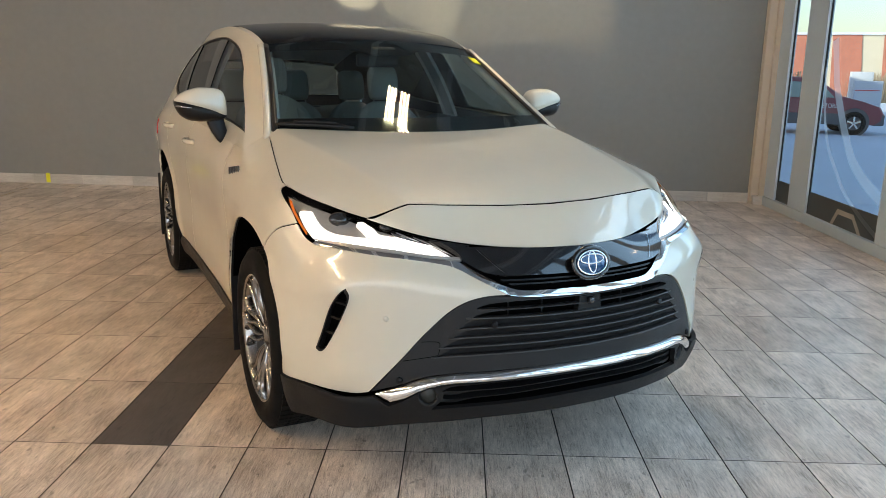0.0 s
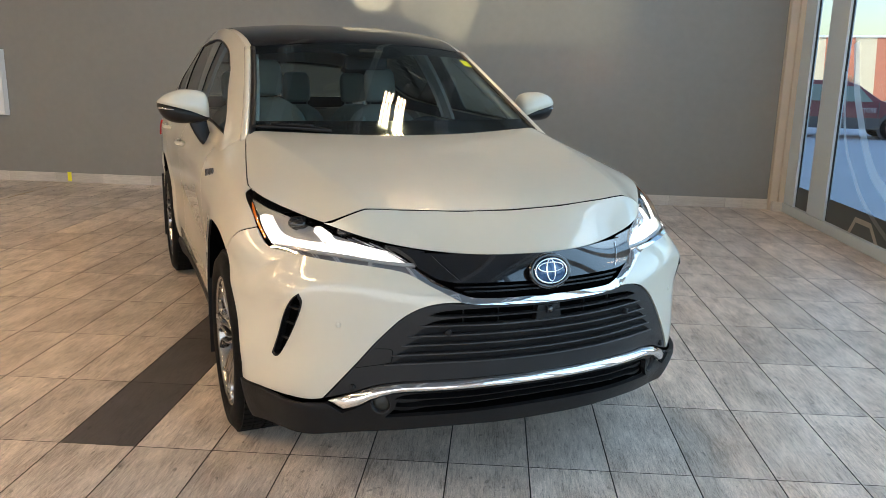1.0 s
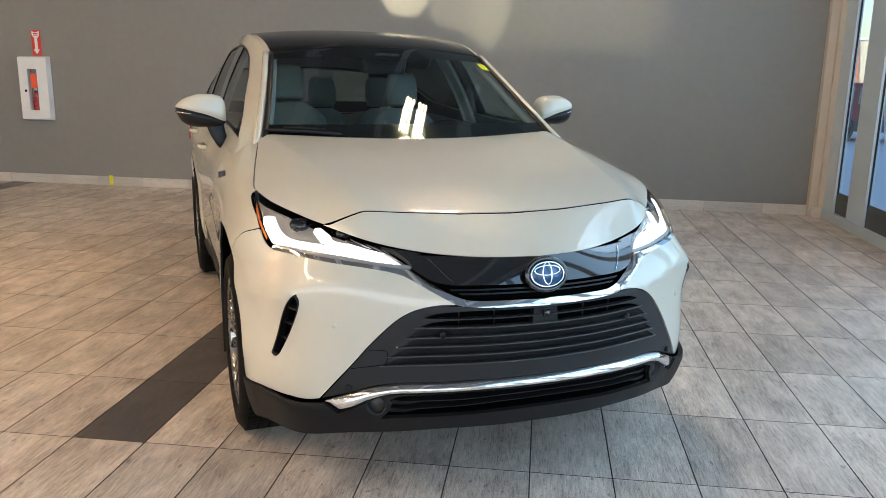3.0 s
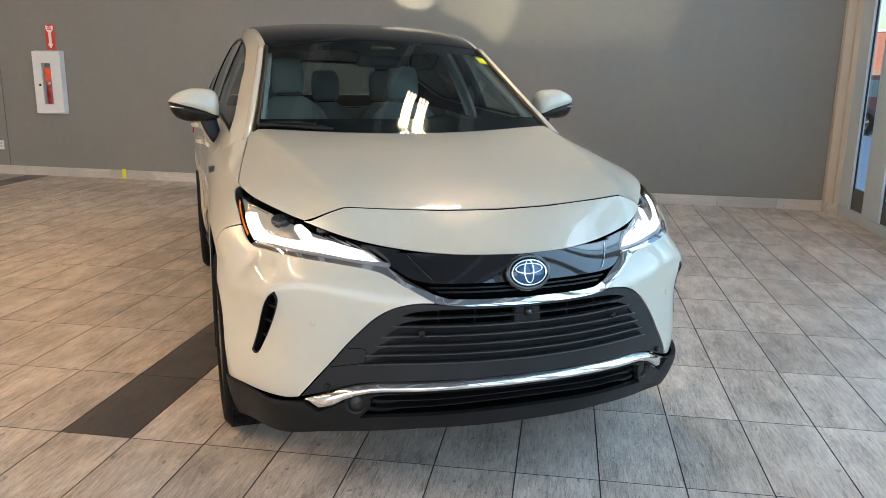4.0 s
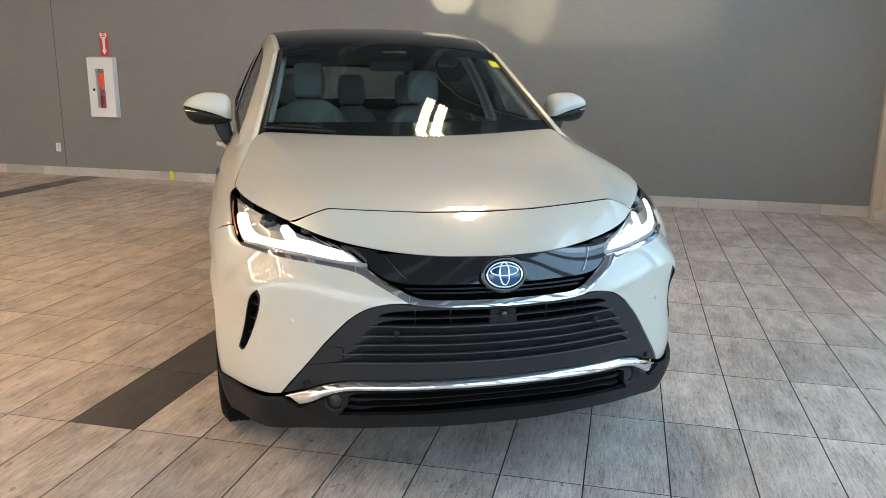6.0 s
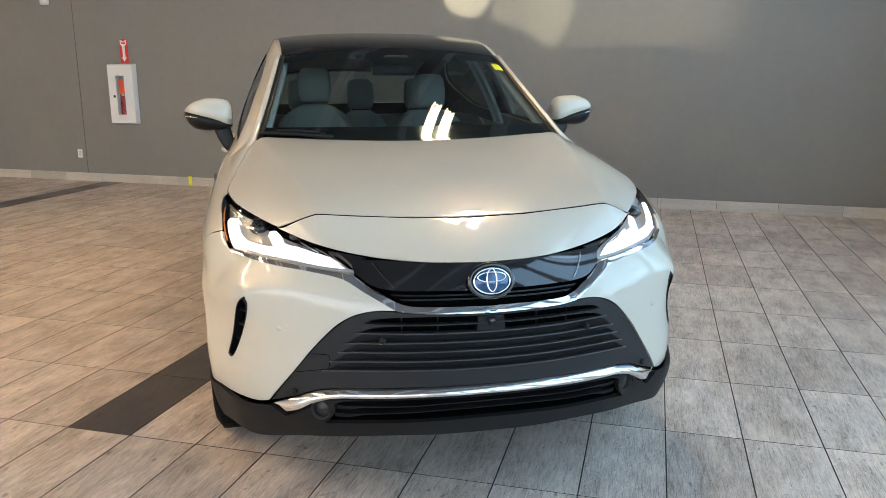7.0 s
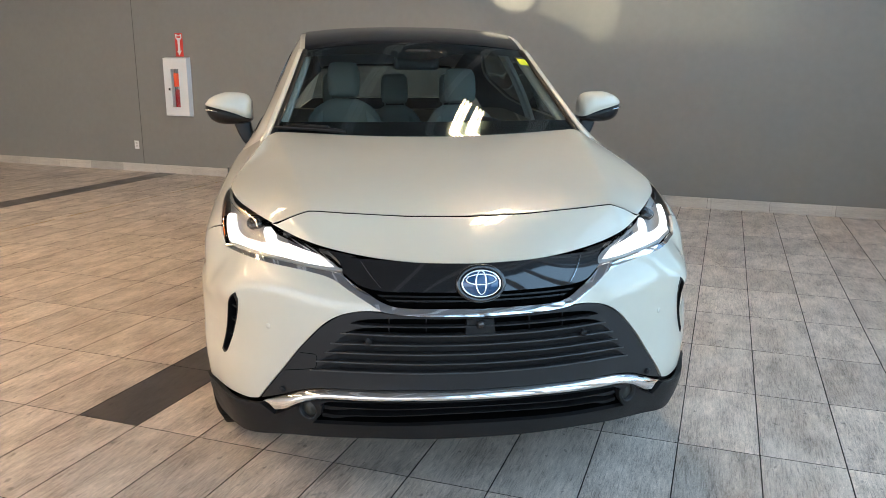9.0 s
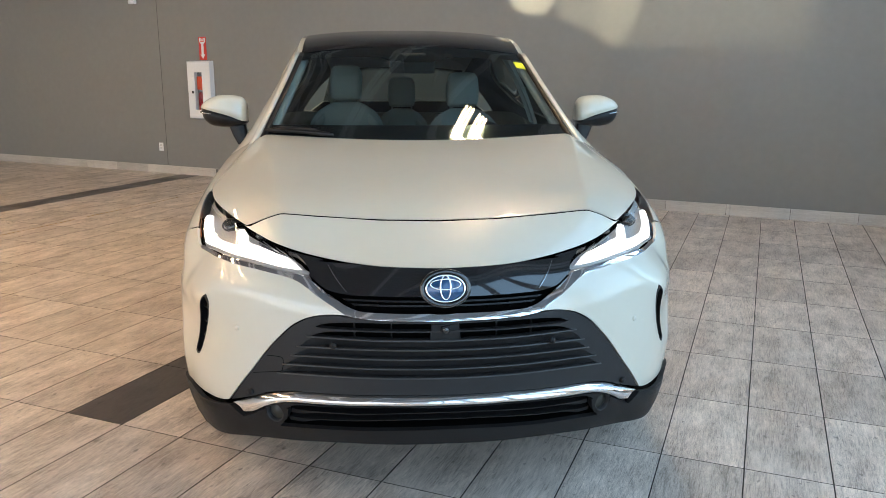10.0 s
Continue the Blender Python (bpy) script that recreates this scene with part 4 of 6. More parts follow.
lamp_top = [(tip_s, .995), (1.215, .980), (1.04, .957), (.848, .936), (.72, .919), (.60, .897), (.53, .877), (.475, .852)]
lamp_low = [(.461, .836), (.565, .843), (.70, .857), (.86, .862), (1.025, .860)]
lamp_side = [(1.025, .860), (1.07, .870), (1.14, .901), (1.24, .951), (tip_s, .995)]
lamp_loop = round_loop(lamp_top, [lamp_top[-1], lamp_low[0]], lamp_low, lamp_side)

# white bumper, both sides
seam = [(1.165, .905), (1.25, .874), arch(WF, AR, 58, 58, 1)[0]]
low_edge = [(s_at_y(.60), .362), *sz([(.86, .366), (.80, .367), (.745, .37), (.706, .382)])]
bump = round_loop(sz([(.298, .732), (.335, .756), (.389, .784), (.456, .818), (.55, .834), (.65, .843)]) + [(.86, .846), (1.03, .848)],
                  [(1.03, .848), (1.08, .861), (1.12, .879), (1.165, .905)], seam, arch(WF, AR, 58, 4, 16) , [arch(WF, AR, 4, 4, 1)[0], low_edge[0]], low_edge,
                  sz([(.706, .382), (.66, .452), (.611, .519), (.565, .583), (.52, .637), (.48, .678), (.44, .706), (.40, .722), (.35, .731), (.298, .732)]))
vent_loop = round_loop(sz([(.772, .735), (.79, .715), (.806, .64), (.835, .508)]), sz([(.835, .508), (.826, .50), (.812, .52), (.781, .61), (.764, .70), (.772, .735)]))
twin("bumper", lower, [bump, vent_loop], PAINT, car, step=.022, label="pearl white front bumper cover")
vc = np.array(vent_loop).mean(0)
twin("vent_bezel", lower, [vc + (np.array(vent_loop) - vc) * np.array((1.09, 1.03)), vc + (np.array(vent_loop) - vc) * .96], PLASTIC, car, step=.015, offset=.0015, thick=.03)
twin("bumper_vent", lower, [vent_loop], VOID, car, step=.02, offset=-.03, thick=0, label="black slanted air vent")
for k in range(3):
    zz = .56 + .055 * k
    pts = sz([(.79 + .022 * (.62 - zz) / .1 - .02, zz), (.79 + .022 * (.62 - zz) / .1 + .022, zz + .008)])
    twin("vent_rib", lower, [[(pts[0][0], zz - .004), (pts[1][0], zz + .002), (pts[1][0], zz + .010), (pts[0][0], zz + .004)]], SLOT, car, step=.02, offset=-.014, thick=.015)

# upper nose and bonnet
edge_xy = lambda s, d=0.0: tuple(np.array(lower(s, SHOULDER(s)))[:2] + d * np.array([np.interp(s, PLAN_S, PLAN_N[:, 0]), np.interp(s, PLAN_S, PLAN_N[:, 1])]))
shut = SHUT
shut2 = [SHUT[3]] + [(SHUT[3][0] + (CORNER[0] - SHUT[3][0]) * q, SHUT[3][1] + (CORNER[1] - SHUT[3][1]) * q - SAG * 4 * q * (1 - q)) for q in (.25, .5, .75)] + [CORNER]
panel("nose_panel", nose, [[(-.99, .0), (.99, .0), (.99, 1.0), (-.99, 1.0)]], PAINT, car, step=.02, thick=.003, label="white upper nose panel")
back_edge = [(0, 1.255), (.3, 1.285), (.6, 1.375), (.715, 1.43)]
flank_shut = [(.740, 1.42), (.770, 1.25), (.808, 1.02), (.832, .84), edge_xy(1.352, .004)]
bonnet = np.vstack([round_loop(shut) + np.array((0, .012)), round_loop(shut2)[1:] + np.array((-.004, .011)), [edge_xy(s_, .003) for s_ in np.linspace(.852, 1.345, 20)],
                    round_loop(flank_shut[::-1])[1:] + np.array((-.004, 0)), round_loop([back_edge[-1][::1], back_edge[2], back_edge[1], back_edge[0]])])
panel("bonnet", top, [both(bonnet)], PAINT, car, step=.013, thick=.003, label="pearl white bonnet with raised centre")

# Black sheet below the panels paints in the shade of the shut gap.
under = both(np.vstack([[(0, .305), (.4, .348), (.52, .378), (.62, .43)], [edge_xy(s_, .02) for s_ in np.linspace(.84, 1.37, 20)], [(.72, 1.40), (0, 1.25)]]))
panel("bonnet_frame", top, [under], VOID, car, step=.04, thick=0, offset=-.012)

# wings: flank and upper strip, rounded into each other along the shoulder
_s = np.linspace(1.0, 2.8, 120)
_sy = lower(_s, SHOULDER(_s))
RIDGE = outward(lower, _s, SHOULDER(_s), .6)[1] + outward(top, _sy[:, 0], _sy[:, 1], .6)[1]
RIDGE /= np.linalg.norm(RIDGE, axis=1)[:, None]


def blend_normals(n, s, w):
    e_ = np.stack([np.interp(s, _s, RIDGE[:, k]) for k in range(3)], 1)
    r = n * (1 - w)[:, None] + e_ * w[:, None]
    return r / np.linalg.norm(r, axis=1)[:, None]


def wing_bend(uv, n):
    return blend_normals(n, uv[:, 0], smooth(1 - (SHOULDER(uv[:, 0]) - uv[:, 1]) / .07))


def strip_bend(uv, n):
    s = np.interp(uv[:, 1], _sy[:, 1], _s)
    return blend_normals(n, s, smooth(1 - (np.interp(uv[:, 1], _sy[:, 1], _sy[:, 0]) - uv[:, 0]) / .05))


wing = round_loop([(1.17, .910), (1.245, .947), (tip_s + .006, .994), (tip_s + .01, shoulder(tip_s))], [(s_, shoulder(s_)) for s_ in np.linspace(tip_s + .01, s_at_y(1.56), 10)],
                  [(s_at_y(1.56), shoulder(s_at_y(1.56))), (s_at_y(1.50), .80), (s_at_y(1.50), .365)], [(s_at_y(1.50), .365), arch(WF, AR, 178, 178, 1)[0]], arch(WF, AR, 178, 59, 30), [arch(WF, AR, 59, 59, 1)[0], (1.255, .878), (1.17, .910)])
twin("wing", lower, [wing], PAINT, car, step=.025, thick=.004, bend=wing_bend, label="pearl white front wing")
strip = np.vstack([[edge_xy(s_) for s_ in np.linspace(1.36, s_at_y(1.62), 14)], [(.78, 1.62), (.74, 1.425)], round_loop(flank_shut)[1:]])
twin("wing_top", top, [strip], PAINT, car, step=.025, thick=.003, bend=strip_bend)

# doors, quarter panel, tail
dz = .345
for name, y0, y1 in (("front_door", 1.505, 2.68), ("rear_door", 2.685, 3.38)):
    lp = round_loop([(s_at_y(y0), dz), (s_at_y(y0), .80), (s_at_y(y0 + (.06 if name == "front_door" else 0)), shoulder(s_at_y(y0)))], [(s_at_y(y), shoulder(s_at_y(y))) for y in np.linspace(y0 + (.06 if name == "front_door" else 0), y1 + (0 if name == "front_door" else .1), 8)],
                    [(s_at_y(y1 + (0 if name == "front_door" else .1)), shoulder(s_at_y(y1))), (s_at_y(y1), .9), (s_at_y(y1 if name == "front_door" else 3.22), .6), (s_at_y(y1 if name == "front_door" else 3.2), dz)], [(s_at_y(y1 if name == "front_door" else 3.2), dz), (s_at_y(y0), dz)])
    twin(name, lower, [lp], PAINT, car, step=.035, label="pearl white door")
rear = round_loop([(s_at_y(3.205), dz), (s_at_y(3.225), .6), (s_at_y(3.385), .9), (s_at_y(3.485), shoulder(s_at_y(3.4)))], [(s_, shoulder(s_)) for s_ in np.linspace(s_at_y(3.485), S_END, 20)],
                  [(S_END, 1.09), (S_END, .42)], [(s_, .42) for s_ in np.linspace(S_END, s_at_y(4.15), 12)], arch(WR, AR, 172, 6, 30), [arch(WR, AR, 6, 6, 1)[0], (s_at_y(3.205), dz)])
twin("quarter_panel", lower, [rear], PAINT, car, step=.04, label="pearl white rear quarter and tail")
tail = round_loop([(s_at_y(4.15), .415), (S_END, .415)], [(S_END, .415), (S_END, .24)], [(S_END, .24), (s_at_y(4.12), .22), (s_at_y(4.15), .415)])
twin("tail_cladding", lower, [tail], PLASTIC, car, step=.06)
sill = round_loop([(s_at_y(1.50), .34), (s_at_y(3.2), .34)], [(s_at_y(3.2), .34), (s_at_y(3.24), .21), (s_at_y(1.46), .21), (s_at_y(1.50), .34)])
twin("sill_cladding", lower, [sill], PLASTIC, car, step=.05, offset=.006, label="black plastic sill cladding")
lamp_t = round_loop([(s_at_y(4.12), 1.02), (s_at_y(4.4), 1.05), (s_at_y(4.6) + .3, 1.0)], [(s_at_y(4.6) + .3, 1.0), (s_at_y(4.55), .95), (s_at_y(4.25), .96), (s_at_y(4.12), 1.02)])
twin("tail_lamp", lower, [lamp_t], RED_LENS, car, step=.03, offset=.007, label="red tail lamp")

# arch lips, wells, underbody
for yw in (WF, WR):
    for sg in (1, -1):
        pts = np.array([lower(s_, z_) for s_, z_ in arch(yw, AR, -12, 192, 50)])
        pts = pts * np.array((sg, 1, 1))
        verts, faces = [], []
        for p in pts:
            verts += [p + np.array((-.006 * sg, 0, 0)), p + np.array((-.014 * sg, 0, 0)), np.array((sg * .52, 1, 1)) * (1, p[1], p[2])]
        for i in range(len(pts) - 1):
            faces += [(3 * i, 3 * i + 3, 3 * i + 4, 3 * i + 1), (3 * i + 1, 3 * i + 4, 3 * i + 5, 3 * i + 2)]
        part("arch_lip", mesh_of("arch_lip", verts, faces, [PLASTIC, VOID], True, None, [0, 1] * (len(pts) - 1)), car)
# Plain black block, added unseen to keep light from leaking through the body.
box("underbody", (-.60, .35, .20), (.60, 4.4, .62), VOID, car, bevel=.04)
# Black sheet added behind the bumper to close the view through its openings.
panel("splash_shield", lower, [[(-1.04, .25), (1.04, .25), (1.04, .80), (-1.04, .80)]], VOID, car, step=.06, offset=-.075, thick=0)
box("engine_block", (-.62, .55, .3), (.62, 1.45, .80), VOID, car, bevel=.05)

def on_front(x_, z_, out=0.0):
    """A pose on the nose whose z axis points outwards."""
    s_ = sx(x_, z_)
    a_ = abs(s_)
    n_ = -Vector((math.copysign(1, x_) * np.interp(a_, PLAN_S, PLAN_N[:, 0]), np.interp(a_, PLAN_S, PLAN_N[:, 1]), 0))
    return Matrix.Translation(Vector(lower(s_, z_)) + n_ * out) @ n_.to_track_quat("Z", "Y").to_matrix().to_4x4()


# black lower nose with intake
bot = sz([(0, .317)]) + sz([(.3, .308), (.5, .281), (.64, .260), (.75, .244), (.84, .232)]) + [(s_at_y(.60), .207)]
intake = both(round_loop(sz([(1e-7, .446), (.2, .444), (.40, .430), (.47, .421), (.497, .405)]), sz([(.490, .405), (.497, .37), (.522, .334)]), sz([(.522, .334), (.42, .347), (.3, .357), (.15, .367), (1e-7, .371)])))
nose_top = [(s_at_y(.60), .358), *sz([(.86, .362), (.80, .363), (.745, .366), (.69, .374)])]
lowtop = sz([(.69, .374), (.645, .342)])
chromeline = sz([(.645, .342), (.61, .362), (.57, .39), (.52, .418), (.46, .428), (.40, .432), (.2, .446), (1e-7, .449)])
lip = both(round_loop([*chromeline[::-1]], lowtop[::-1], nose_top[::-1], [nose_top[0], bot[-1]], bot[::-1]))
fog_rings = [[(sx(s_ * .537, .381) + .034 * math.cos(a), .381 + .034 * math.sin(a)) for a in np.linspace(0, 2 * math.pi, 24, endpoint=False)] for s_ in (1, -1)]


def lip_face(u, v):
    """The lip stands proud, most of all at the corners."""
    P, n_ = outward(lower, u, v, .6)
    return P + n_ * (.010 + .021 * np.exp(-((np.abs(u) - .85) / .13)**2) * np.clip((.40 - v) / .05, 0, 1))[:, None]


panel("lower_lip", lip_face, [lip, intake, *fog_rings], PLASTIC, car, step=.025, thick=.018, label="grained black lower bumper lip")
ring = resample(intake, .03)
P_, n_ = outward(lower, ring[:, 0], ring[:, 1], .6)
k = len(ring)
part("intake_duct", mesh_of("intake_duct", [*(P_ - n_ * .0085), *(P_ - n_ * .12)], [(i, (i + 1) % k, k + (i + 1) % k, k + i) for i in range(k)], VOID, False), car)
# Black sheet closing the intake; its colour stands for the shade in there.
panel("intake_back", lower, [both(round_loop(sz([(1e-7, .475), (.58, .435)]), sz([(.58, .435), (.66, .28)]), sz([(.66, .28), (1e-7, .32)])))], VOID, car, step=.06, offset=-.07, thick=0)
for mid, bend_, end in ((.418, .403, .388), (.395, .378, .356)):
    ups = [(1e-7, mid + .002), (.15, mid - .002), (.30, bend_ + .002), (.40, (bend_ + end) / 2 + .004), (.455, end + .007), (.50, end + .008)]
    lows = [(.50, end - .007), (.455, end - .006), (.40, (bend_ + end) / 2 - .001), (.30, bend_ - .0015), (.15, mid - .0055), (1e-7, mid - .0015)]
    panel("intake_slat", lower, [both(round_loop(sz(ups), sz([ups[-1], lows[0]]), sz(lows)))], PLASTIC, car, step=.02, offset=-.012, thick=.035)
for sg in (1, -1):
    c0 = lower(sx(sg * .537, .381), .381)
    m = on_front(sg * .537, .381, -.006)
    lathe("fog_lamp", [(0, -.012), (.024, -.012), (.028, -.004), (.029, .010), (.035, .014), (.037, .006), (.037, -.03)], [GREY_PLASTIC], car, "round fog lamp blank", m=m, n=28)
    lathe("fog_lens", [(.0, .004), (.02, .002), (.028, -.003)], FOG, car, m=m, n=28)

# lower chrome strip: a bright bar with a flat face, facetted at its pointed ends
BAR_TOP = ([0, .2, .398, .47, .547, .62, .688], [.481, .479, .468, .463, .447, .414, .377])
BAR_LOW = ([0, .2, .399, .46, .52, .565, .60, .643, .688], [.452, .449, .436, .432, .422, .397, .373, .346, .376])
BAR = [(0, -.02), (.0, .007), (.07, .0145), (.25, .0190), (.50, .0180), (.75, .0130), (.92, .0060), (1.0, -.001), (1, -.02)]
verts = []


def bar_row(x_):
    a_ = abs(x_)
    lo, hi = np.interp(a_, *BAR_LOW), np.interp(a_, *BAR_TOP)
    out = []
    for f_, o_ in BAR:
        z_ = lo + (hi - lo) * f_
        s_ = sx(x_, z_)
        n_ = -np.array([math.copysign(1, x_) * np.interp(abs(s_), PLAN_S, PLAN_N[:, 0]), np.interp(abs(s_), PLAN_S, PLAN_N[:, 1]), 0])
        out.append(lower(s_, z_) + n_ * (o_ if o_ < 0 else o_ * np.interp(a_, [.50, .535, .565, .60, .643, .688], [1, 1.15, .95, 1.25, .7, .2])))
    return out


cols = [-.688, -.643, -.60, -.565, -.535, *np.linspace(-.50, .50, 121), .535, .565, .60, .643, .688]
for x_ in cols:
    verts += bar_row(x_)
k = len(BAR)
faces = [(i * k + j, (i + 1) * k + j, (i + 1) * k + j + 1, i * k + j + 1) for i in range(len(cols) - 1) for j in range(k - 1)]
part("lower_chrome_strip", mesh_of("lower_chrome_strip", verts, faces, CHROME, True), car, "bright chrome strip across the lower bumper")

# grille
g_loop = both(round_loop(sz([(1e-7, .716), (.2, .719), (.30, .726), (.36, .727), (.40, .718), (.437, .703), (.478, .674), (.517, .635), (.562, .581), (.608, .517), (.656, .45), (.70, .382)]), sz([(.70, .382), (.62, .417), (.55, .448), (.47, .464), (.398, .469), (.2, .48), (1e-7, .482)])))


LIPS = [(.6575, .418, .003), (.628, .4495, .010), (.598, .469, .012), (.567, .498, .015), (.537, .519, .018)]   # each louvre's lip: height, half width, fall at the tips


def lip_z(k, x_):
    zc, hw, fall = LIPS[k]
    return zc - fall * min(abs(x_) / hw, 1.1)**3


def recess(k):
    """The outline of the hollow above lip k, pointed at both ends."""
    hw = LIPS[k][1]
    xs = [1e-7, .1, .2, .3, .36, hw * .87, hw * .94]
    up = [(x_, lip_z(k - 1, x_) - .0022 - (.0 if x_ < hw * .9 else .010)) for x_ in xs]
    low = [(x_, lip_z(k, x_) + .0022) for x_ in xs]
    return both(round_loop(sz(up + [(hw, lip_z(k, hw) + .001)]), sz([(hw, lip_z(k, hw) + .001)] + low[::-1])))


slots = [both(round_loop(sz([(1e-7, .7115), (.22, .712), (.33, .706), (.375, .698), (.40, .687)]), sz([(.40, .687), (.36, .6850), (.2, .6875), (1e-7, .6885)]))),
         both(round_loop(sz([(1e-7, .6840), (.2, .6832), (.30, .6805), (.37, .673), (.416, .6555)]), sz([(.416, .6555), (.36, .6575), (.2, .660), (1e-7, .6605)])))]
hollows = [recess(k) for k in range(1, 5)]
panel("grille_panel", lower, [g_loop, *slots, *hollows], GREY_PLASTIC, car, step=.018, offset=-.004, thick=.026, label="dark grey plastic grille panel")
# Black sheet behind the upper slots, painting in the shade of their depth.
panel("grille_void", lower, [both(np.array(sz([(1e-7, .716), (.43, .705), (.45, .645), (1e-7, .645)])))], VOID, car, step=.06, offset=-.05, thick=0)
for k in range(1, 5):
    hw = LIPS[k][1]

    def leaning(u, v):
        """A louvre's face: it falls away from the lip above it and ends deep behind its own lip."""
        P, n_ = outward(lower, u, v, .6)
        a_ = np.abs(P[:, 0])
        lo = LIPS[k][0] - LIPS[k][2] * np.minimum(a_ / hw, 1.1)**3
        hi = LIPS[k - 1][0] - LIPS[k - 1][2] * np.minimum(a_ / LIPS[k - 1][1], 1.1)**3
        f_ = np.clip((v - lo) / (hi - lo), -.2, 1.2)
        deep = np.clip((hw + .004 - a_) / .09, 0, 1)**.6
        return P - n_ * (.0052 + (.003 + .022 * (1 - f_)) * deep)[:, None]
    c_ = hollows[k - 1].mean(0)
    panel("grille_louvre", leaning, [c_ + (hollows[k - 1] - c_) * np.array((1.006, 1.12))], GREY_PLASTIC, car, step=.012, thick=0)
# Thin beads along the lips, their edge highlight painted in by a paler plastic.
for k in range(5):
    hw = LIPS[k][1] + .012
    pts = []
    for x_ in np.linspace(-hw, hw, 70):
        z_ = lip_z(k, x_) - .0012
        pts.append(on_front(x_, z_, -.0042).translation)
    sweep("grille_lip", pts, circle(.0024, 8), LIP_PLASTIC, car)
for x_ in (-.29, -.17, .17, .29):
    panel("grille_rib", lower, [sz([(x_ - .0018, .652), (x_ + .0018, .652), (x_ + .0018, .712), (x_ - .0018, .712)])], SLOT, car, step=.03, offset=-.040, thick=.01)
panel("camera_mount", lower, [both(np.array(sz([(1e-7, .708), (.042, .708), (.048, .655), (1e-7, .655)])))], PLASTIC, car, step=.03, offset=-.008, thick=.03)


box("camera_housing", (-.0125, -.0115, -.02), (.0125, .0115, .003), PLASTIC, car, "small square front camera housing", bevel=.003, m=on_front(0, .692))
lathe("front_camera", [(0, .0065), (.004, .006), (.006, .0045), (.0085, .005), (.0092, .002), (.0092, -.004)], BLACK_PAINT, car, "small round front camera lens", m=on_front(0, .692), n=20)
for x_, z_, mat in ((.342, .634, PLASTIC), (-.342, .634, PLASTIC), (.622, .434, PLASTIC), (-.622, .434, PLASTIC), (.66, .645, PAINT), (-.66, .645, PAINT)):
    lathe("parking_sensor", [(0, .0035), (.0082, .0035), (.0092, .002), (.0096, .0028), (.0108, .002), (.0108, -.008)] if mat is not PAINT else [(0, .0015), (.009, .0015), (.0095, .0008), (.0095, -.002)], mat, car, "round parking sensor", m=on_front(x_, z_, .004 if mat is not PAINT else 0), n=20)

# seam of the towing-eye cover
seam_pts = spline([(-.650, .502), (-.60, .512), (-.545, .523), (-.532, .530), (-.527, .560), (-.533, .572), (-.56, .573), (-.588, .571)], 40)
g_ = np.gradient(seam_pts, axis=0)
g_ /= np.linalg.norm(g_, axis=1)[:, None]
g_ = np.stack([-g_[:, 1], g_[:, 0]], 1) * .0011
panel("cover_seam", lower, [np.vstack([seam_pts + g_, (seam_pts - g_)[::-1]])], VOID, car, step=.01, offset=-.0028, thick=0)

# upper chrome wing and gloss black panel
strip_up = both(round_loop(sz([(1e-7, .742), (.18, .743), (.25, .745), (.279, .751), (.31, .763), (.336, .779), (.378, .802), (.42, .829)]), sz([(.42, .829), (.50, .837), (.60, .849)]) + [(.78, .855), (.90, .857), (1.04, .860)],
                           [(1.04, .860), (1.03, .850), (.86, .847), *sz([(.65, .841), (.56, .833), (.456, .815), (.389, .780), (.336, .752), (.298, .732), (.27, .727), (.2, .723), (1e-7, .720)])]))


def sloped(u, v):
    """The nose's surface leaning back towards the top, as the moulding does."""
    P, n = outward(lower, u, v, .6)
    a_ = np.abs(u)
    low = np.interp(a_, [0, .28, .31, .346, .408, .493, .62, .75, 1.0], [.720, .727, .734, .752, .780, .815, .833, .841, .850])
    return P + n * (.005 - np.interp(a_, [.40, .50], [.58, .15]) * np.clip(v - low, 0, .035))[:, None]


panel("chrome_wing", sloped, [strip_up], CHROME, car, step=.007, offset=.0, thick=.012, label="chrome moulding below the headlights and badge panel")
gloss = both(round_loop(sz([(1e-7, .866), (.2, .866), (.384, .867)]) + [(.43, .8715), (.50, .880), (.572, .8885)], [(.572, .8885), (.53, .880), (.478, .856), (.457, .838), *sz([(.418, .833)])], sz([(.418, .833), (.378, .808), (.352, .797), (.30, .790), (.2, .790), (1e-7, .790)])))
panel("badge_panel", lower, [gloss], BLACK_PAINT, car, step=.02, offset=.002, thick=.02, label="gloss black panel behind the badge")
# Black sheet behind the badge slots, with the shade put into its colour.
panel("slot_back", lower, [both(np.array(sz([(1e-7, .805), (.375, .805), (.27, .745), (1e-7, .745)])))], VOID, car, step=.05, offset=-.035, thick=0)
for zz in (.779, .766):
    panel("upper_slat", lower, [both(np.array(sz([(1e-7, zz + .003), (.29 + 1.9 * (zz - .766), zz + .003), (.28 + 1.9 * (zz - .766), zz - .002), (1e-7, zz - .002)])))], SLOT, car, step=.05, offset=-.01, thick=.02)
for k in range(9):
    x_ = -.28 + .07 * k
    if abs(x_) > .085:
        panel("slot_rib", lower, [sz([(x_ - .0025, .756), (x_ + .0025, .756), (x_ + .0025, .786), (x_ - .0025, .786)])], VOID, car, step=.02, offset=-.026, thick=.012)
for sg in (1, -1):
    for x0_, x1_ in ((.358, .300), (.352, .2945)):
        ln = [(sg * x0_, .860), (sg * x1_, .797), (sg * (x1_ - .0016), .797), (sg * (x0_ - .0016), .860)]
        panel("panel_line", lower, [sz(ln)], SATIN if x0_ > .355 else SLOT, car, step=.02, offset=.0032, thick=0, label="thin bright bevel line on the badge panel")
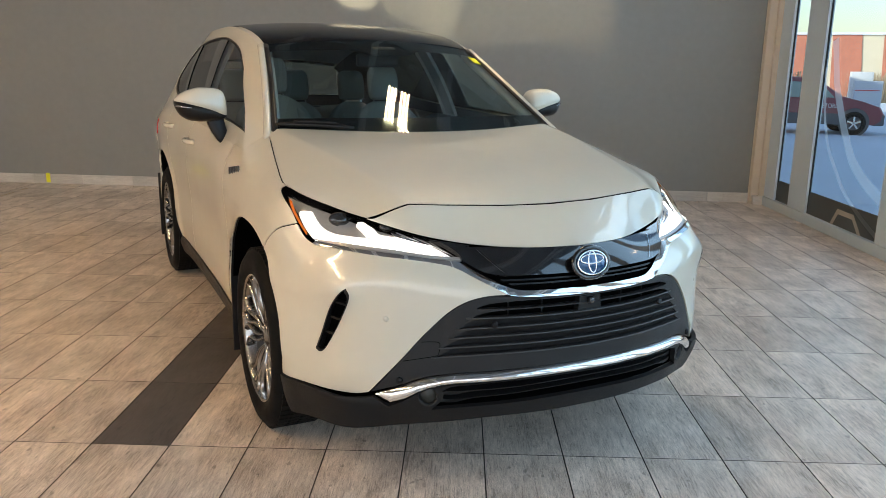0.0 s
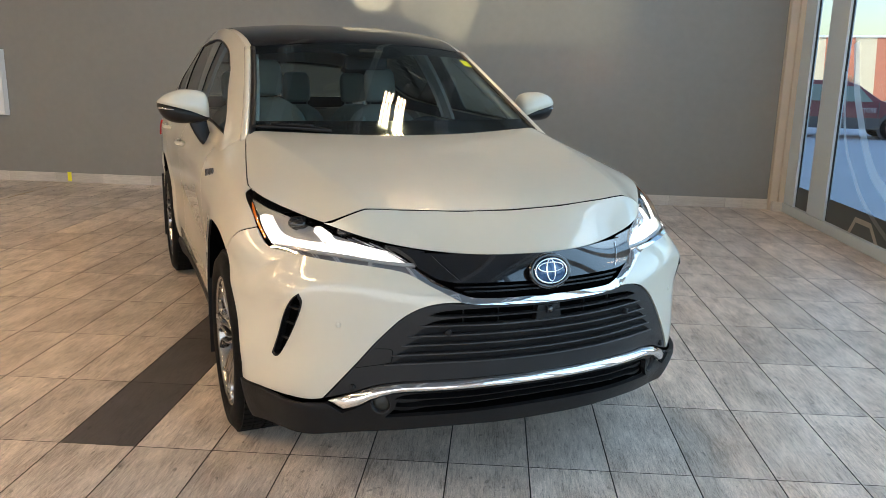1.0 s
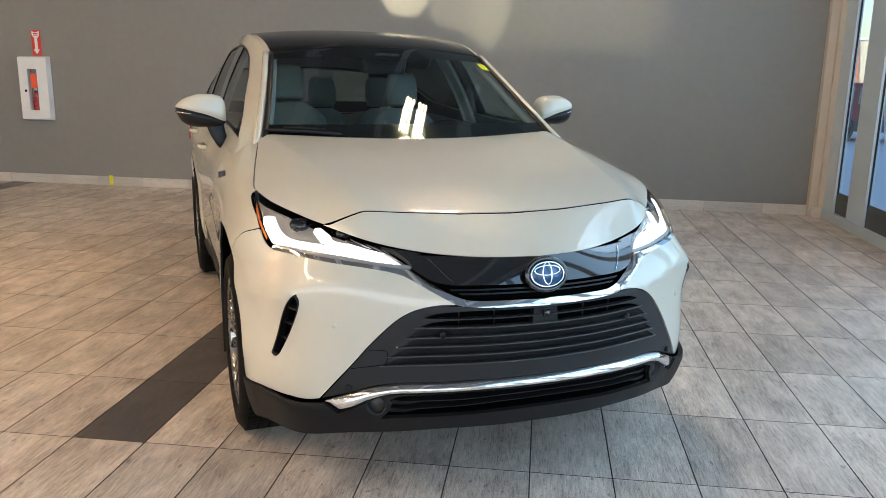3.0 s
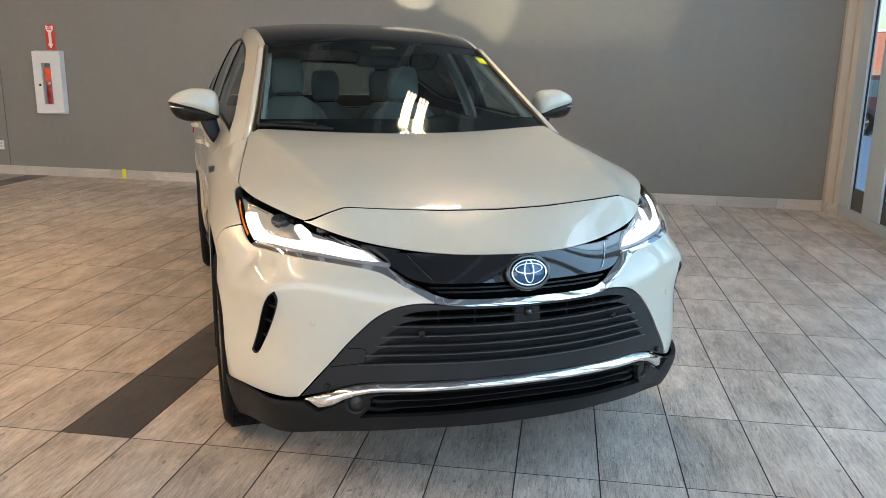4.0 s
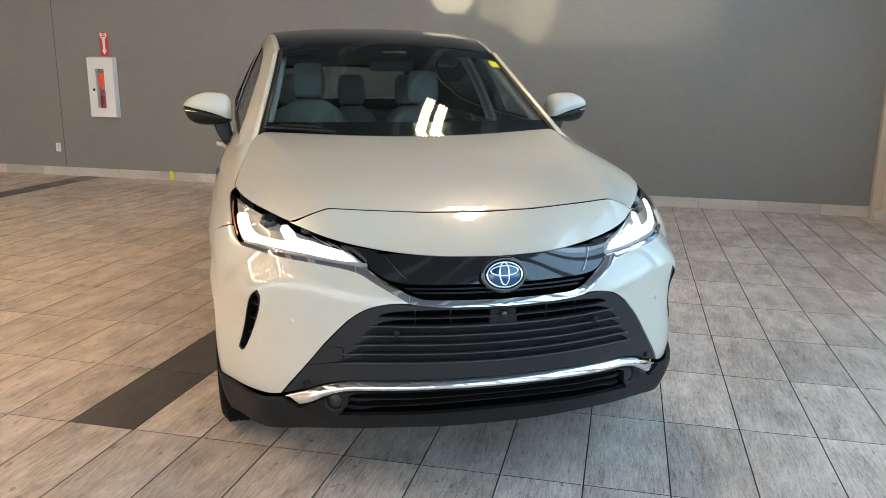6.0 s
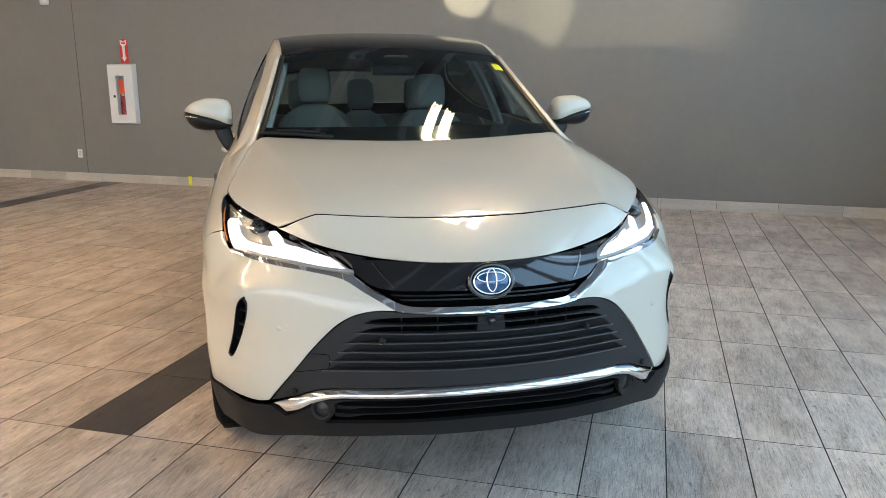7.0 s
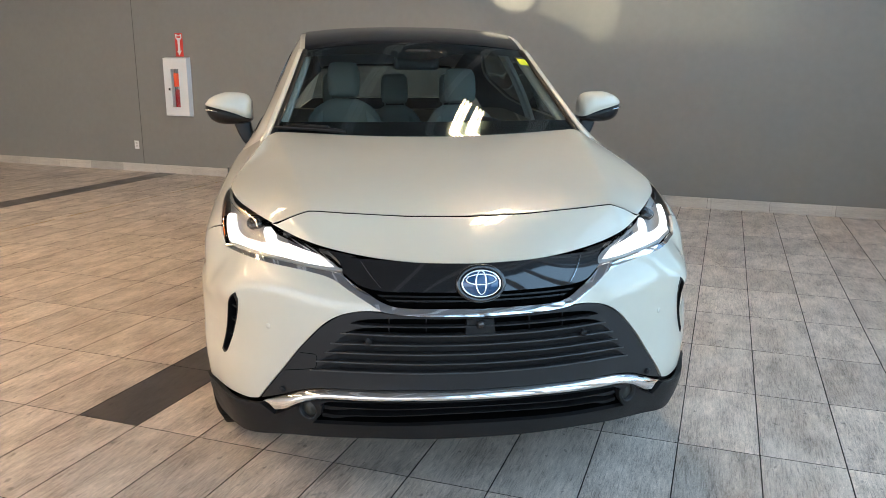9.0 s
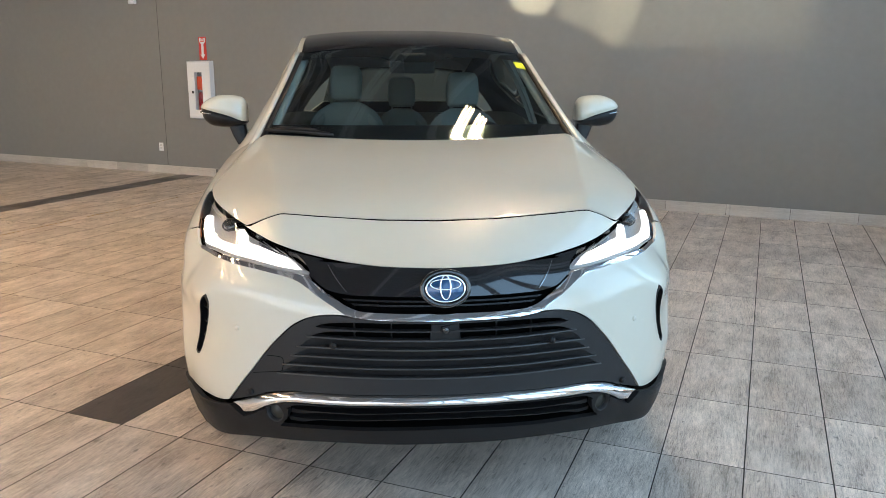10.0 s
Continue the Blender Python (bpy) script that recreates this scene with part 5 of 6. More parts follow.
# badge: an oval ring with three ovals, as plain shapes
bm_ = Matrix.Translation((0, .035, .819)) @ Matrix.Rotation(radians(90 - 14), 4, "X")
lathe("badge_base", [(0, .012), (.06, .010), (.068, .004), (.072, -.02)], BADGE_BLUE, car, "blue glass oval badge", m=bm_ @ Matrix.Diagonal((.88, .625, 1, 1)), n=40)
for cx, cy, a_, b_, w_ in ((0, 0, .0585, .040, .0031), (0, .0125, .0455, .0157, .0028), (0, .003, .0157, .036, .0027)):
    sweep("badge_ring", [bm_ @ Vector((cx + a_ * math.cos(t), cy + b_ * math.sin(t), .011)) for t in np.linspace(0, 2 * math.pi, 48, endpoint=False)], circle(w_, 8, .8), CHROME, car, closed=True, up=bm_.to_3x3() @ Vector((0, 0, 1)))
sweep("badge_rim", [bm_ @ Vector((.070 * math.cos(t), .0505 * math.sin(t), .002)) for t in np.linspace(0, 2 * math.pi, 48, endpoint=False)], circle(.0085, 10), BLACK_PAINT, car, closed=True, up=bm_.to_3x3() @ Vector((0, 0, 1)))

# headlamps
HOUSE = material("lamp_housing", (0.40, 0.40, 0.39), 0.40, 0.35)
for sg in (1, -1):
    lampob = part("headlight", mesh_of("headlight", *[(lambda r: ([p * np.array((sg, 1, 1)) for p in r[0]], [t if sg > 0 else tuple(reversed(t)) for t in r[1]], HOUSE, True, [p * np.array((sg, 1, 1)) for p in r[2]]))(sheet(lower, [lamp_loop], .025, .0, -.035))][0]), car, "lit LED headlight with clear cover")
    def lp(name, loop, mat, off, thick=.006, step=.02):
        v, f, n = sheet(lower, [loop], step, thick, off)
        mm = np.array((sg, 1, 1))
        part(name, mesh_of(name, [p * mm for p in v], [t if sg > 0 else tuple(reversed(t)) for t in f], mat, True, [p * mm for p in n]), lampob)
    lp("lens_cover", lamp_loop, LENS, .003, .0)
    drl = round_loop([(1.205, .948), (1.12, .903), (1.055, .873), (1.015, .865)], [(1.015, .865), (.90, .870), (.78, .8715), (.60, .859), (.488, .839)], [(.488, .839), (.505, .848), (.565, .872), (.66, .893), (.765, .9025), (.80, .917), (.856, .9325)],
                     [(.856, .9325), (.882, .930)], [(.878, .930), (.822, .908), (.793, .893), (.90, .889), (.985, .8905), (1.062, .907), (1.155, .948)], [(1.155, .948), (1.205, .948)])
    r_ = resample(drl, .01)
    g_ = np.roll(r_, -1, 0) - np.roll(r_, 1, 0)
    g_ /= np.linalg.norm(g_, axis=1)[:, None]
    lp("running_light", r_ + np.stack([g_[:, 1], -g_[:, 0]], 1) * .0008, DRL, -.012, .0, .010)
    # The halo: a wider, dimly glowing sheet just behind the running light.
    lp("light_guide", r_ + np.stack([g_[:, 1], -g_[:, 0]], 1) * -.0065, HALO, -.015, .0, .012)
    edge_s = lambda z_: np.interp(z_, [.87, .92, .97], [1.085, 1.17, 1.275])

    def side_lens(u, v):
        """Faces sideways only: its rear edge lies deep in the lamp."""
        P = lower(u, v)
        P[..., 0] = np.minimum(P[..., 0], lower(edge_s(v), v)[..., 0] + .5 * np.maximum(P[..., 0] - lower(edge_s(v), v)[..., 0], 0)) - .004
        return P
    v, f, n = sheet(side_lens, [[(1.312, .974), (1.276, .969), (1.185, .926), (1.102, .884), (1.102, .874), (1.19, .916)]], .012)
    mm = np.array((sg, 1, 1))
    part("side_marker", mesh_of("side_marker", [p * mm for p in v], [t if sg > 0 else tuple(reversed(t)) for t in f], AMBER, True, [p * mm for p in n]), lampob, "amber side marker")
    for a_, b_ in (((.60, .893), (.49, .852)), ((.57, .888), (.483, .848)), ((.63, .900), (.575, .884)), ((.70, .912), (.61, .890)), ((1.30, .985), (1.08, .951)), ((1.06, .868), (.60, .850))):
        lp("reflector_edge", [a_, (a_[0] + .004, a_[1] + .0022), (b_[0] + .004, b_[1] + .0022), b_], CHROME, -.009, .003)
    lp("inner_reflector", [(.56, .876), (.66, .899), (.72, .910), (.70, .900), (.62, .886)], CHROME, -.006, .004)
    lp("lamp_bezel", round_loop(lamp_low, [lamp_low[-1], (1.045, .872)], [(1.045, .872), *[(q[0] + .004, q[1] + .008) for q in lamp_low[::-1]]], [(lamp_low[0][0] + .004, lamp_low[0][1] + .008), lamp_low[0]]), HOUSE, -.004, .01)
    for s_, z_, r_ in ((.948, .928, 1.0), (.735, .917, .6)):
        c0 = lower(s_, z_) * np.array((sg, 1, 1))
        lathe("projector", [(0, .02), (.015, .018), (.024, .008), (.028, -.005), (.034, -.004), (.036, -.03)], BLACK_PAINT, lampob, m=Matrix.Translation(Vector(c0) + Vector((-.012 * sg, .034, -.004))) @ Matrix.Rotation(radians(90), 4, "X") @ Matrix.Diagonal((1.1 * r_, .7 * r_, r_, 1)), n=24)

# ---- cabin ----
scr = lambda m_, v0, v1: [(-1 + m_, v0), (1 - m_, v0), (1 - m_, v1), (-1 + m_, v1)]
panel("windscreen", screen, [scr(.0, -.05, 1.0)], GLASS, car, step=.08, thick=0, offset=.002, label="tinted windscreen").visible_shadow = False
band = [scr(.0, -.05, 1.0), round_loop([(-.93, .175), (-.5, .165), (0, .16), (.5, .165), (.93, .175)], [(.93, .175), (.955, .24), (.962, .6), (.955, .88), (.92, .915)], [(.92, .915), (.6, .89), (.3, .865), (.15, .80), (-.15, .80), (-.3, .865), (-.6, .89), (-.92, .915)], [(-.92, .915), (-.955, .88), (-.962, .6), (-.955, .24), (-.93, .175)])]
panel("screen_band", screen, band, BLACK_PAINT, car, step=.06, thick=0, offset=-.003, label="black printed band round the windscreen")
for sg in (1, -1):
    edge_at = lambda u, out: [tuple(screen(np.array(sg * u), np.array(v_)) + np.array((0, -.45 * out, .9 * out))) for v_ in np.linspace(-.03, 1.0, 18)]
    sweep("screen_moulding", edge_at(.953, .003), circle(.013, 8, .6), SLOT, car, "black rubber moulding beside the windscreen", up=(0, -.45, .9))
    sweep("pillar_edge", edge_at(.992, .0), circle(.018, 12, .8), PAINT, car, "pearl white outer edge of the windscreen pillar", up=(0, -.45, .9))
panel("roof", roof, [[(-.955, .0), (.955, .0), (.955, 1), (-.955, 1)]], ROOF, car, step=.06, thick=.01, offset=.002, label="gloss black roof")
# white frame of the cabin's side: pillar, rail and rear pillar round the window opening
win_loop = round_loop([(1.555, .36), (1.75, .26), (2.1, .16), (2.6, .13), (3.2, .14), (3.6, .20), (3.86, .40)], [(3.86, .40), (3.90, .54), (3.84, .68), (3.70, .80)],
                      [(3.70, .80), (3.25, .86), (2.80, .875), (2.60, .875), (2.40, .855), (2.27, .82), (2.12, .74), (1.96, .645), (1.71, .53), (1.555, .36)])
side_loop = round_loop([(1.41, 0.0), (2.5, 0.0), (4.4, 0.0)], [(4.4, 0.0), (4.4, 1.0)], [(4.4, 1.0), (3.0, 1.0), (2.0, 1.0), (1.41, 1.0)], [(1.41, 1.0), (1.41, 0.0)])
twin("side_frame", cabin, [side_loop, win_loop], PAINT, car, step=.03, thick=.02, label="pearl white pillar and roof rail")
twin("roof_rail_cap", roof, [[(.95, .0), (1.0, .0), (1.0, 1), (.95, 1)]], PAINT, car, step=.06, thick=0, offset=.0)
twin("pillar_cover", cabin, [[(2.62, .05), (2.80, .05), (2.92, .87), (2.72, .87)]], PILLAR_TRIM, car, step=.06, thick=.02, offset=-.045, label="pale grey inner cover of the door pillar")
twin("side_lining", cabin, [side_loop, win_loop], LINING, car, step=.05, thick=0, offset=-.024, label="dark grey pillar lining")


def cut(loop, y, keep):
    """The part of a loop before (keep -1) or behind (keep 1) y."""
    out = []
    for p, q in zip(loop, np.roll(loop, -1, 0)):
        if keep * (p[0] - y) >= 0:
            out.append(p)
        if (p[0] - y) * (q[0] - y) < 0:
            out.append(p + (q - p) * (y - p[0]) / (q[0] - p[0]))
    return np.array(out)


for pane_ in twin("front_side_glass", cabin, [cut(win_loop, 2.64, -1)], SIDE_GLASS, car, step=.06, thick=0, offset=-.008, label="lightly tinted front side window"):
    pane_.visible_shadow = False
twin("rear_side_glass", cabin, [cut(win_loop, 2.64, 1)], DARK_GLASS, car, step=.06, thick=0, offset=-.008, label="dark tinted rear side window")
inner_win = (np.array(win_loop) - np.array(win_loop).mean(0)) * np.array((.975, .93)) + np.array(win_loop).mean(0)
twin("window_trim", cabin, [win_loop, inner_win], PLASTIC, car, step=.04, thick=.006, offset=-.002, label="black window surround")
for pts_ in ([(2.50, .13), (2.63, .13), (2.87, .87), (2.64, .87)], [(3.20, .145), (3.27, .15), (3.50, .82), (3.42, .83)]):
    twin("door_pillar", cabin, [pts_], BLACK_PAINT, car, step=.05, thick=.005, offset=-.003, label="gloss black door pillar")
panel("tailgate", lambda u, v: np.stack([u * (.63 + .15 * (1 - v)), 4.57 + .11 * (1 - v) - .04 * u * u, 1.09 + .11 * v], -1), [[(-1, 0), (1, 0), (1, 1), (-1, 1)]], PAINT, car, step=.08)

panel("tailgate_lining", lambda u, v: np.stack([u * (.62 + .15 * (1 - v)), 4.54 + .11 * (1 - v) - .04 * u * u, 1.085 + .11 * v], -1), [[(-1, 0), (1, 0), (1, 1), (-1, 1)]], DASH, car, step=.08, thick=0)

panel("rear_window", lambda u, v: np.stack([u * (.63 - .08 * v), 4.57 - .185 * v, 1.195 + (RAIL_Z(4.385) + .028 * (1 - np.abs(u)**2.6) - 1.199) * v], -1), [[(-1, 0), (1, 0), (1, 1), (-1, 1)]], REAR_GLASS, car, step=.08, thick=0, label="tinted rear window")

# wipers
for u0, v0, u1, v1 in ((-.955, .098, -.52, .064),):
    t_ = np.linspace(0, 1, 14)
    pts = screen(u0 + (u1 - u0) * t_, v0 + (v1 - v0) * t_ + .012 * np.sin(np.pi * t_)) + np.array((0, -.010, .012))
    blade = sweep("wiper", pts, [(-.006, -.012), (.006, -.012), (.005, .008), (-.005, .008)], SLOT, car, "black windscreen wiper", scale=[.4, .8] + [1] * 10 + [.8, .5])
    sweep("wiper_arm", pts[3:11] + np.array((0, -.012, .012)), [(-.004, -.005), (.004, -.005), (.004, .005), (-.004, .005)], SLOT, blade)
panel("cowl", lambda u, v: screen(u, v) + np.array((0, 0, -.006)), [[(-1, -.14), (1, -.14), (1, .03), (-1, .03)]], PLASTIC, car, step=.08, thick=0)
panel("inspection_sticker", screen, [[(.845, .785), (.93, .785), (.93, .868), (.845, .868)]], YELLOW, car, step=.05, thick=0, offset=.0045, label="yellow windscreen sticker")

# door mirrors
MX = [.843, .850, .868, .905, .957, 1.005, 1.040, 1.062, 1.074]
M_TOP = curve1(MX, [1.290, 1.312, 1.326, 1.334, 1.336, 1.325, 1.309, 1.291, 1.276], .15)
M_CUT = curve1(MX, [1.207, 1.208, 1.213, 1.229, 1.246, 1.258, 1.266, 1.270, 1.271], .15)
M_LOW = curve1(MX, [1.196, 1.190, 1.186, 1.180, 1.176, 1.181, 1.197, 1.222, 1.258], .15)
M_FRONT = curve1(MX, [1.795, 1.775, 1.765, 1.757, 1.757, 1.768, 1.790, 1.820, 1.858], .15)
M_BACK = 1.895


def mirror_half(sg, upper):
    """The housing above or below its slanting seam: rounded in front, flat behind."""
    pw = lambda q, k_: math.copysign(abs(q)**k_, q)
    verts, faces, n = [], [], 15
    xs = np.r_[.8432, np.linspace(.846, 1.068, 26), 1.0725]
    for x_ in xs:
        zc, zt = float(M_CUT(x_)), float((M_TOP if upper else M_LOW)(x_))
        yf, g_ = float(M_FRONT(x_)), 0 if upper else .006
        ym = yf + (M_BACK - yf) * .62
        for a in np.linspace(0, math.pi, n):
            cy, cz = pw(math.cos(a), .7), math.sin(a)**.75
            yy = ym - (ym - yf - g_) * cy if cy > 0 else ym - (M_BACK - ym - g_) * cy
            verts.append((sg * x_, yy, zc + (zt - zc) * cz))
    for i in range(len(xs) - 1):
        for j in range(n - 1):
            faces.append((i * n + j, i * n + j + 1, (i + 1) * n + j + 1, (i + 1) * n + j))
        faces.append((i * n + n - 1, i * n, (i + 1) * n, (i + 1) * n + n - 1))
    faces += [tuple(range(n)), tuple(range((len(xs) - 1) * n, len(xs) * n))[::-1]]
    bm = bmesh.new()
    vs = [bm.verts.new(p) for p in verts]
    for f in faces:
        bm.faces.new([vs[i] for i in f])
    return bm


for sg in (1, -1):
    mir = part("door_mirror", bm_mesh("door_mirror", mirror_half(sg, True), PAINT, True), car, "door mirror with white cap and black base")
    part("mirror_base", bm_mesh("mirror_base", mirror_half(sg, False), SLOT, True), mir, "black lower mirror housing")
    sweep("mirror_stalk", [(sg * .897, 1.845, 1.206), (sg * .892, 1.842, 1.180), (sg * .880, 1.836, 1.140), (sg * .864, 1.825, 1.100), (sg * .858, 1.82, 1.082)], [(.040, -.022), (.040, .014), (.03, .022), (-.03, .022), (-.040, .014), (-.040, -.022)], SLOT, mir, scale=[1.0, .98, .88, .72, .5], up=(0, -1, 0))
    sweep("turn_signal", [(sg * x_, float(M_FRONT(x_)) + .003 - .0, 1.2455 + .10 * (x_ - 1.02)) for x_ in np.linspace(1.005, 1.068, 12)], [(-.005, -.0035), (.005, -.0035), (.005, .0035), (-.005, .0035)], SATIN, mir, "slim chrome turn signal line", scale=np.linspace(.35, 1.25, 12))
    box("mirror_glass", (sg * .955 - .085, 1.894, 1.205), (sg * .955 + .085, 1.899, 1.30), CHROME, mir, m=None)

# door handles and side badge
for sg in (1, -1):
    for yh, zh in ((2.45, 1.02), (3.25, 1.05)):
        p0 = [lower(s_at_y(yh + d), zh) * np.array((sg, 1, 1)) for d in np.linspace(0, .20, 9)]
        out = [0, .022, .03, .033, .034, .033, .03, .022, 0]
        sweep("door_handle", [tuple(p + np.array((sg * o, 0, 0))) for p, o in zip(p0, out)], circle(.013, 8), PAINT, car, "pearl white door handle")
    for k in range(6):
        yb, zb = 1.30 + .024 * k, 1.012 - .004 * k
        b0 = lower(s_at_y(yb), zb) * np.array((sg, 1, 1))
        box("side_emblem_bar", (-.003, -.0085, -.017), (.003, .0085, .017), ALLOY_DARK, car, m=Matrix.Translation(b0 + np.array((sg * .002, 0, 0))))


# ---- wheels ----
def wheel(m):
    """A nineteen-inch alloy wheel with five pairs of spokes; its axis is z, outwards."""
    w = part("wheel", None, car)
    tyre = lathe("tyre", [(.245, -.10), (.30, -.112), (.335, -.108), (.358, -.09), (.364, -.05), (.364, .05), (.358, .09), (.335, .108), (.30, .112), (.270, .104), (.255, .09)], RUBBER, w, "black road tyre", n=72)
    bmt = bmesh.new()
    for i in range(72):
        a = 2 * math.pi * i / 72
        for zz, ww in ((-.066, .036), (-.022, .034), (.022, .034), (.066, .036)):
            bmesh.ops.create_cube(bmt, size=1, matrix=Matrix.Rotation(a + (.02 if zz > 0 else 0), 4, "Z") @ Matrix.LocRotScale((.364, 0, zz), Euler((.35 if abs(zz) < .03 else 0, 0, 0)), (.010, .026, ww)))
    part("tread", bm_mesh("tread", bmt, RUBBER), tyre)
    rim = lathe("rim", [(.225, -.09), (.240, -.09), (.245, .06), (.257, .085), (.263, .098), (.258, .101), (.250, .09), (.240, .06), (.230, -.08)], ALLOY, w, "bright alloy rim", n=72)
    lathe("brake_disc", [(.0, -.02), (.16, -.02), (.165, -.03), (.165, -.045), (0, -.045)], SATIN, w, n=40)
    lathe("wheel_barrel", [(.222, .055), (.205, -.08), (0, -.085)], ALLOY_DARK, w, n=48)
    for k in range(5):
        for d0, d1, wd, mat in ((-.30, -.44, .017, ALLOY), (-.10, -.15, .019, ALLOY), (.10, .15, .019, ALLOY), (.30, .44, .017, ALLOY), (0, 0, .012, ALLOY_DARK)):
            a = 2 * math.pi * k / 5 + math.pi / 2
            pts, sc = [], []
            for t in np.linspace(0, 1, 10):
                r_ = .045 + (.254 - .045) * t
                aa = a + d0 * (1 - t) + d1 * t + .10 * math.sin(2 * math.pi * t) * (1 if d0 > 0 else -1 if d0 < 0 else 0)
                pts.append((r_ * math.cos(aa), r_ * math.sin(aa), .052 + .030 * t**1.5 + .012 * math.sin(math.pi * t) - (.018 if mat is ALLOY_DARK else 0)))
                sc.append(.6 + .6 * t)
            sweep("spoke", pts, [(-wd * .6, -.02), (wd * .6, -.02), (wd * .5, .002), (wd * .18, .011), (-wd * .18, .011), (-wd * .5, .002)], mat, w, scale=sc)
    lathe("hub_cap", [(.0, .068), (.022, .068), (.028, .064), (.055, .056), (.062, .04), (.062, -.02)], ALLOY, w, n=36)
    for k in range(5):
        a = 2 * math.pi * (k + .5) / 5 + math.pi / 2
        lathe("wheel_nut", [(0, .064), (.007, .064), (.009, .056), (.009, .03)], CHROME, w, m=Matrix.Translation((.044 * math.cos(a), .044 * math.sin(a), -.002)), n=6)
    w.matrix_basis = m
    return w


OUT = {sg: Matrix.Rotation(radians(90 * sg), 4, "Y") for sg in (1, -1)}
w0 = wheel(Matrix.Translation((.818, WF, .364)) @ OUT[1])
for x_, y_, sg in ((-.818, WF, -1), (.818, WR, 1), (-.818, WR, -1)):
    copy_thing(w0, Matrix.Translation((x_, y_, .364)) @ OUT[sg])
for y_ in (1.44, 4.14):
    for sg in (1, -1):
        box("mud_flap", (sg * .70, y_ - .03, .17), (sg * .932, y_ - .018, .64), PLASTIC, car, "black mud flap", bevel=.003)

# ---- inside the car ----
def padded(name, rows, m, label):
    """Upholstery: rounded sections (height, half width, half depth, shift forward) laid over each other."""
    pw = lambda q, k_: math.copysign(abs(q)**k_, q)
    verts, faces, n = [], [], 28
    for h_, w_, d_, f_ in rows:
        for a in np.linspace(0, 2 * math.pi, n, endpoint=False):
            verts.append(m @ Vector((w_ * pw(math.cos(a), .55), -f_ + d_ * pw(math.sin(a), .7), h_)))
    for i in range(len(rows) - 1):
        for j in range(n):
            faces.append((i * n + j, i * n + (j + 1) % n, (i + 1) * n + (j + 1) % n, (i + 1) * n + j))
    faces += [tuple(range(n))[::-1], tuple(range((len(rows) - 1) * n, len(rows) * n))]
    return part(name, mesh_of(name, verts, faces, SEAT, True), car, label)


def seat(x_, y_, wide=.50, lift=0.0):
    """An upholstered seat: cushion, tapering back with bolsters, head restraint on two posts."""
    tilt = Matrix.Translation((x_, y_ + .30, .6 + lift)) @ Matrix.Rotation(radians(-14), 4, "X")
    k = wide / .50
    box("seat_cushion", (x_ - wide / 2, y_ - .26, .42 + lift), (x_ + wide / 2, y_ + .30, .62 + lift), SEAT, car, "light grey seat upholstery", bevel=.06, seg=4)
    padded("seat_back", [(-.05, .20 * k, .06, 0), (.0, .235 * k, .085, 0), (.15, .25 * k, .09, 0), (.35, .252 * k, .09, 0), (.48, .24 * k, .085, 0), (.555, .215 * k, .075, -.005), (.605, .175 * k, .065, -.01), (.64, .12 * k, .052, -.01), (.655, .09 * k, .035, -.01)], tilt, "light grey seat upholstery")
    for sd in (-1, 1):
        prof = [(sd * (wide / 2 - .06), -.075, .0), (sd * (wide / 2 - .045), -.09, .25), (sd * (wide / 2 - .06), -.075, .44), (sd * (wide / 2 - .12), -.04, .58)]
        sweep("seat_bolster", [tuple(tilt @ Vector(p)) for p in spline(prof, 14)], circle(.05, 12), SEAT, car, up=(1, 0, 0), scale=[.5, .75, .95] + [1.0] * 6 + [.95, .85, .7, .5, .25])
    padded("head_restraint", [(.675, .075, .03, .0), (.685, .092, .045, .0), (.73, .10, .056, .004), (.80, .10, .056, .008), (.85, .095, .05, .008), (.878, .08, .036, .006), (.886, .055, .02, .004)], tilt, "light grey head restraint")
    for dx in (-.0715, .0715):
        box("restraint_post", (dx - .006, -.006, .640), (dx + .006, .006, .69), CHROME, car, m=tilt)


for x_, z_ in ((-.377, .02), (.362, -.02)):
    seat(x_, 2.36, lift=z_)
for x_ in (-.43, 0, .43):
    seat(x_, 3.18, .42, lift=-.06)
box("dashboard", (-.70, 1.50, .70), (.70, 1.86, 1.075), DASH, car, "black dashboard", bevel=.06, seg=4)
box("dash_top", (-.68, 1.34, .98), (.68, 1.62, 1.055), DASH, car, bevel=.02)
box("centre_screen", (-.16, 1.82, .98), (.16, 1.86, 1.13), BLACK_PAINT, car, bevel=.01)
sweep("steering_wheel", [(.38 + .185 * math.cos(t), 2.0 + .06 * math.sin(t), 1.0 + .175 * math.sin(t)) for t in np.linspace(0, 2 * math.pi, 36, endpoint=False)], circle(.016, 8), DASH, car, "black steering wheel", closed=True, up=(0, 1, .3))
box("steering_hub", (.30, 1.96, .94), (.46, 2.02, 1.05), DASH, car, bevel=.03)
box("rear_view_mirror", (-.12, 1.98, 1.44), (.12, 2.02, 1.51), DASH, car, "interior mirror", bevel=.02)
box("sensor_housing", (-.07, 1.90, 1.50), (.07, 2.03, 1.545), DASH, car, bevel=.02)
box("cabin_floor", (-.75, 1.5, .35), (.75, 4.2, .40), DASH, car)
box("door_card", (-.82, 1.6, .4), (-.76, 3.6, 1.05), TRIM_GREY, car, bevel=.02)
box("door_card", (.76, 1.6, .4), (.82, 3.6, 1.05), TRIM_GREY, car, bevel=.02)
box("rear_shelf", (-.65, 3.7, .95), (.65, 4.25, 1.0), DASH, car, bevel=.02)
panel("headliner", lambda u, w: roof(u, w) + np.array((0, 0, -.03)), [[(-.95, .02), (.95, .02), (.95, .95), (-.95, .95)]], TRIM_GREY, car, step=.12, thick=0)
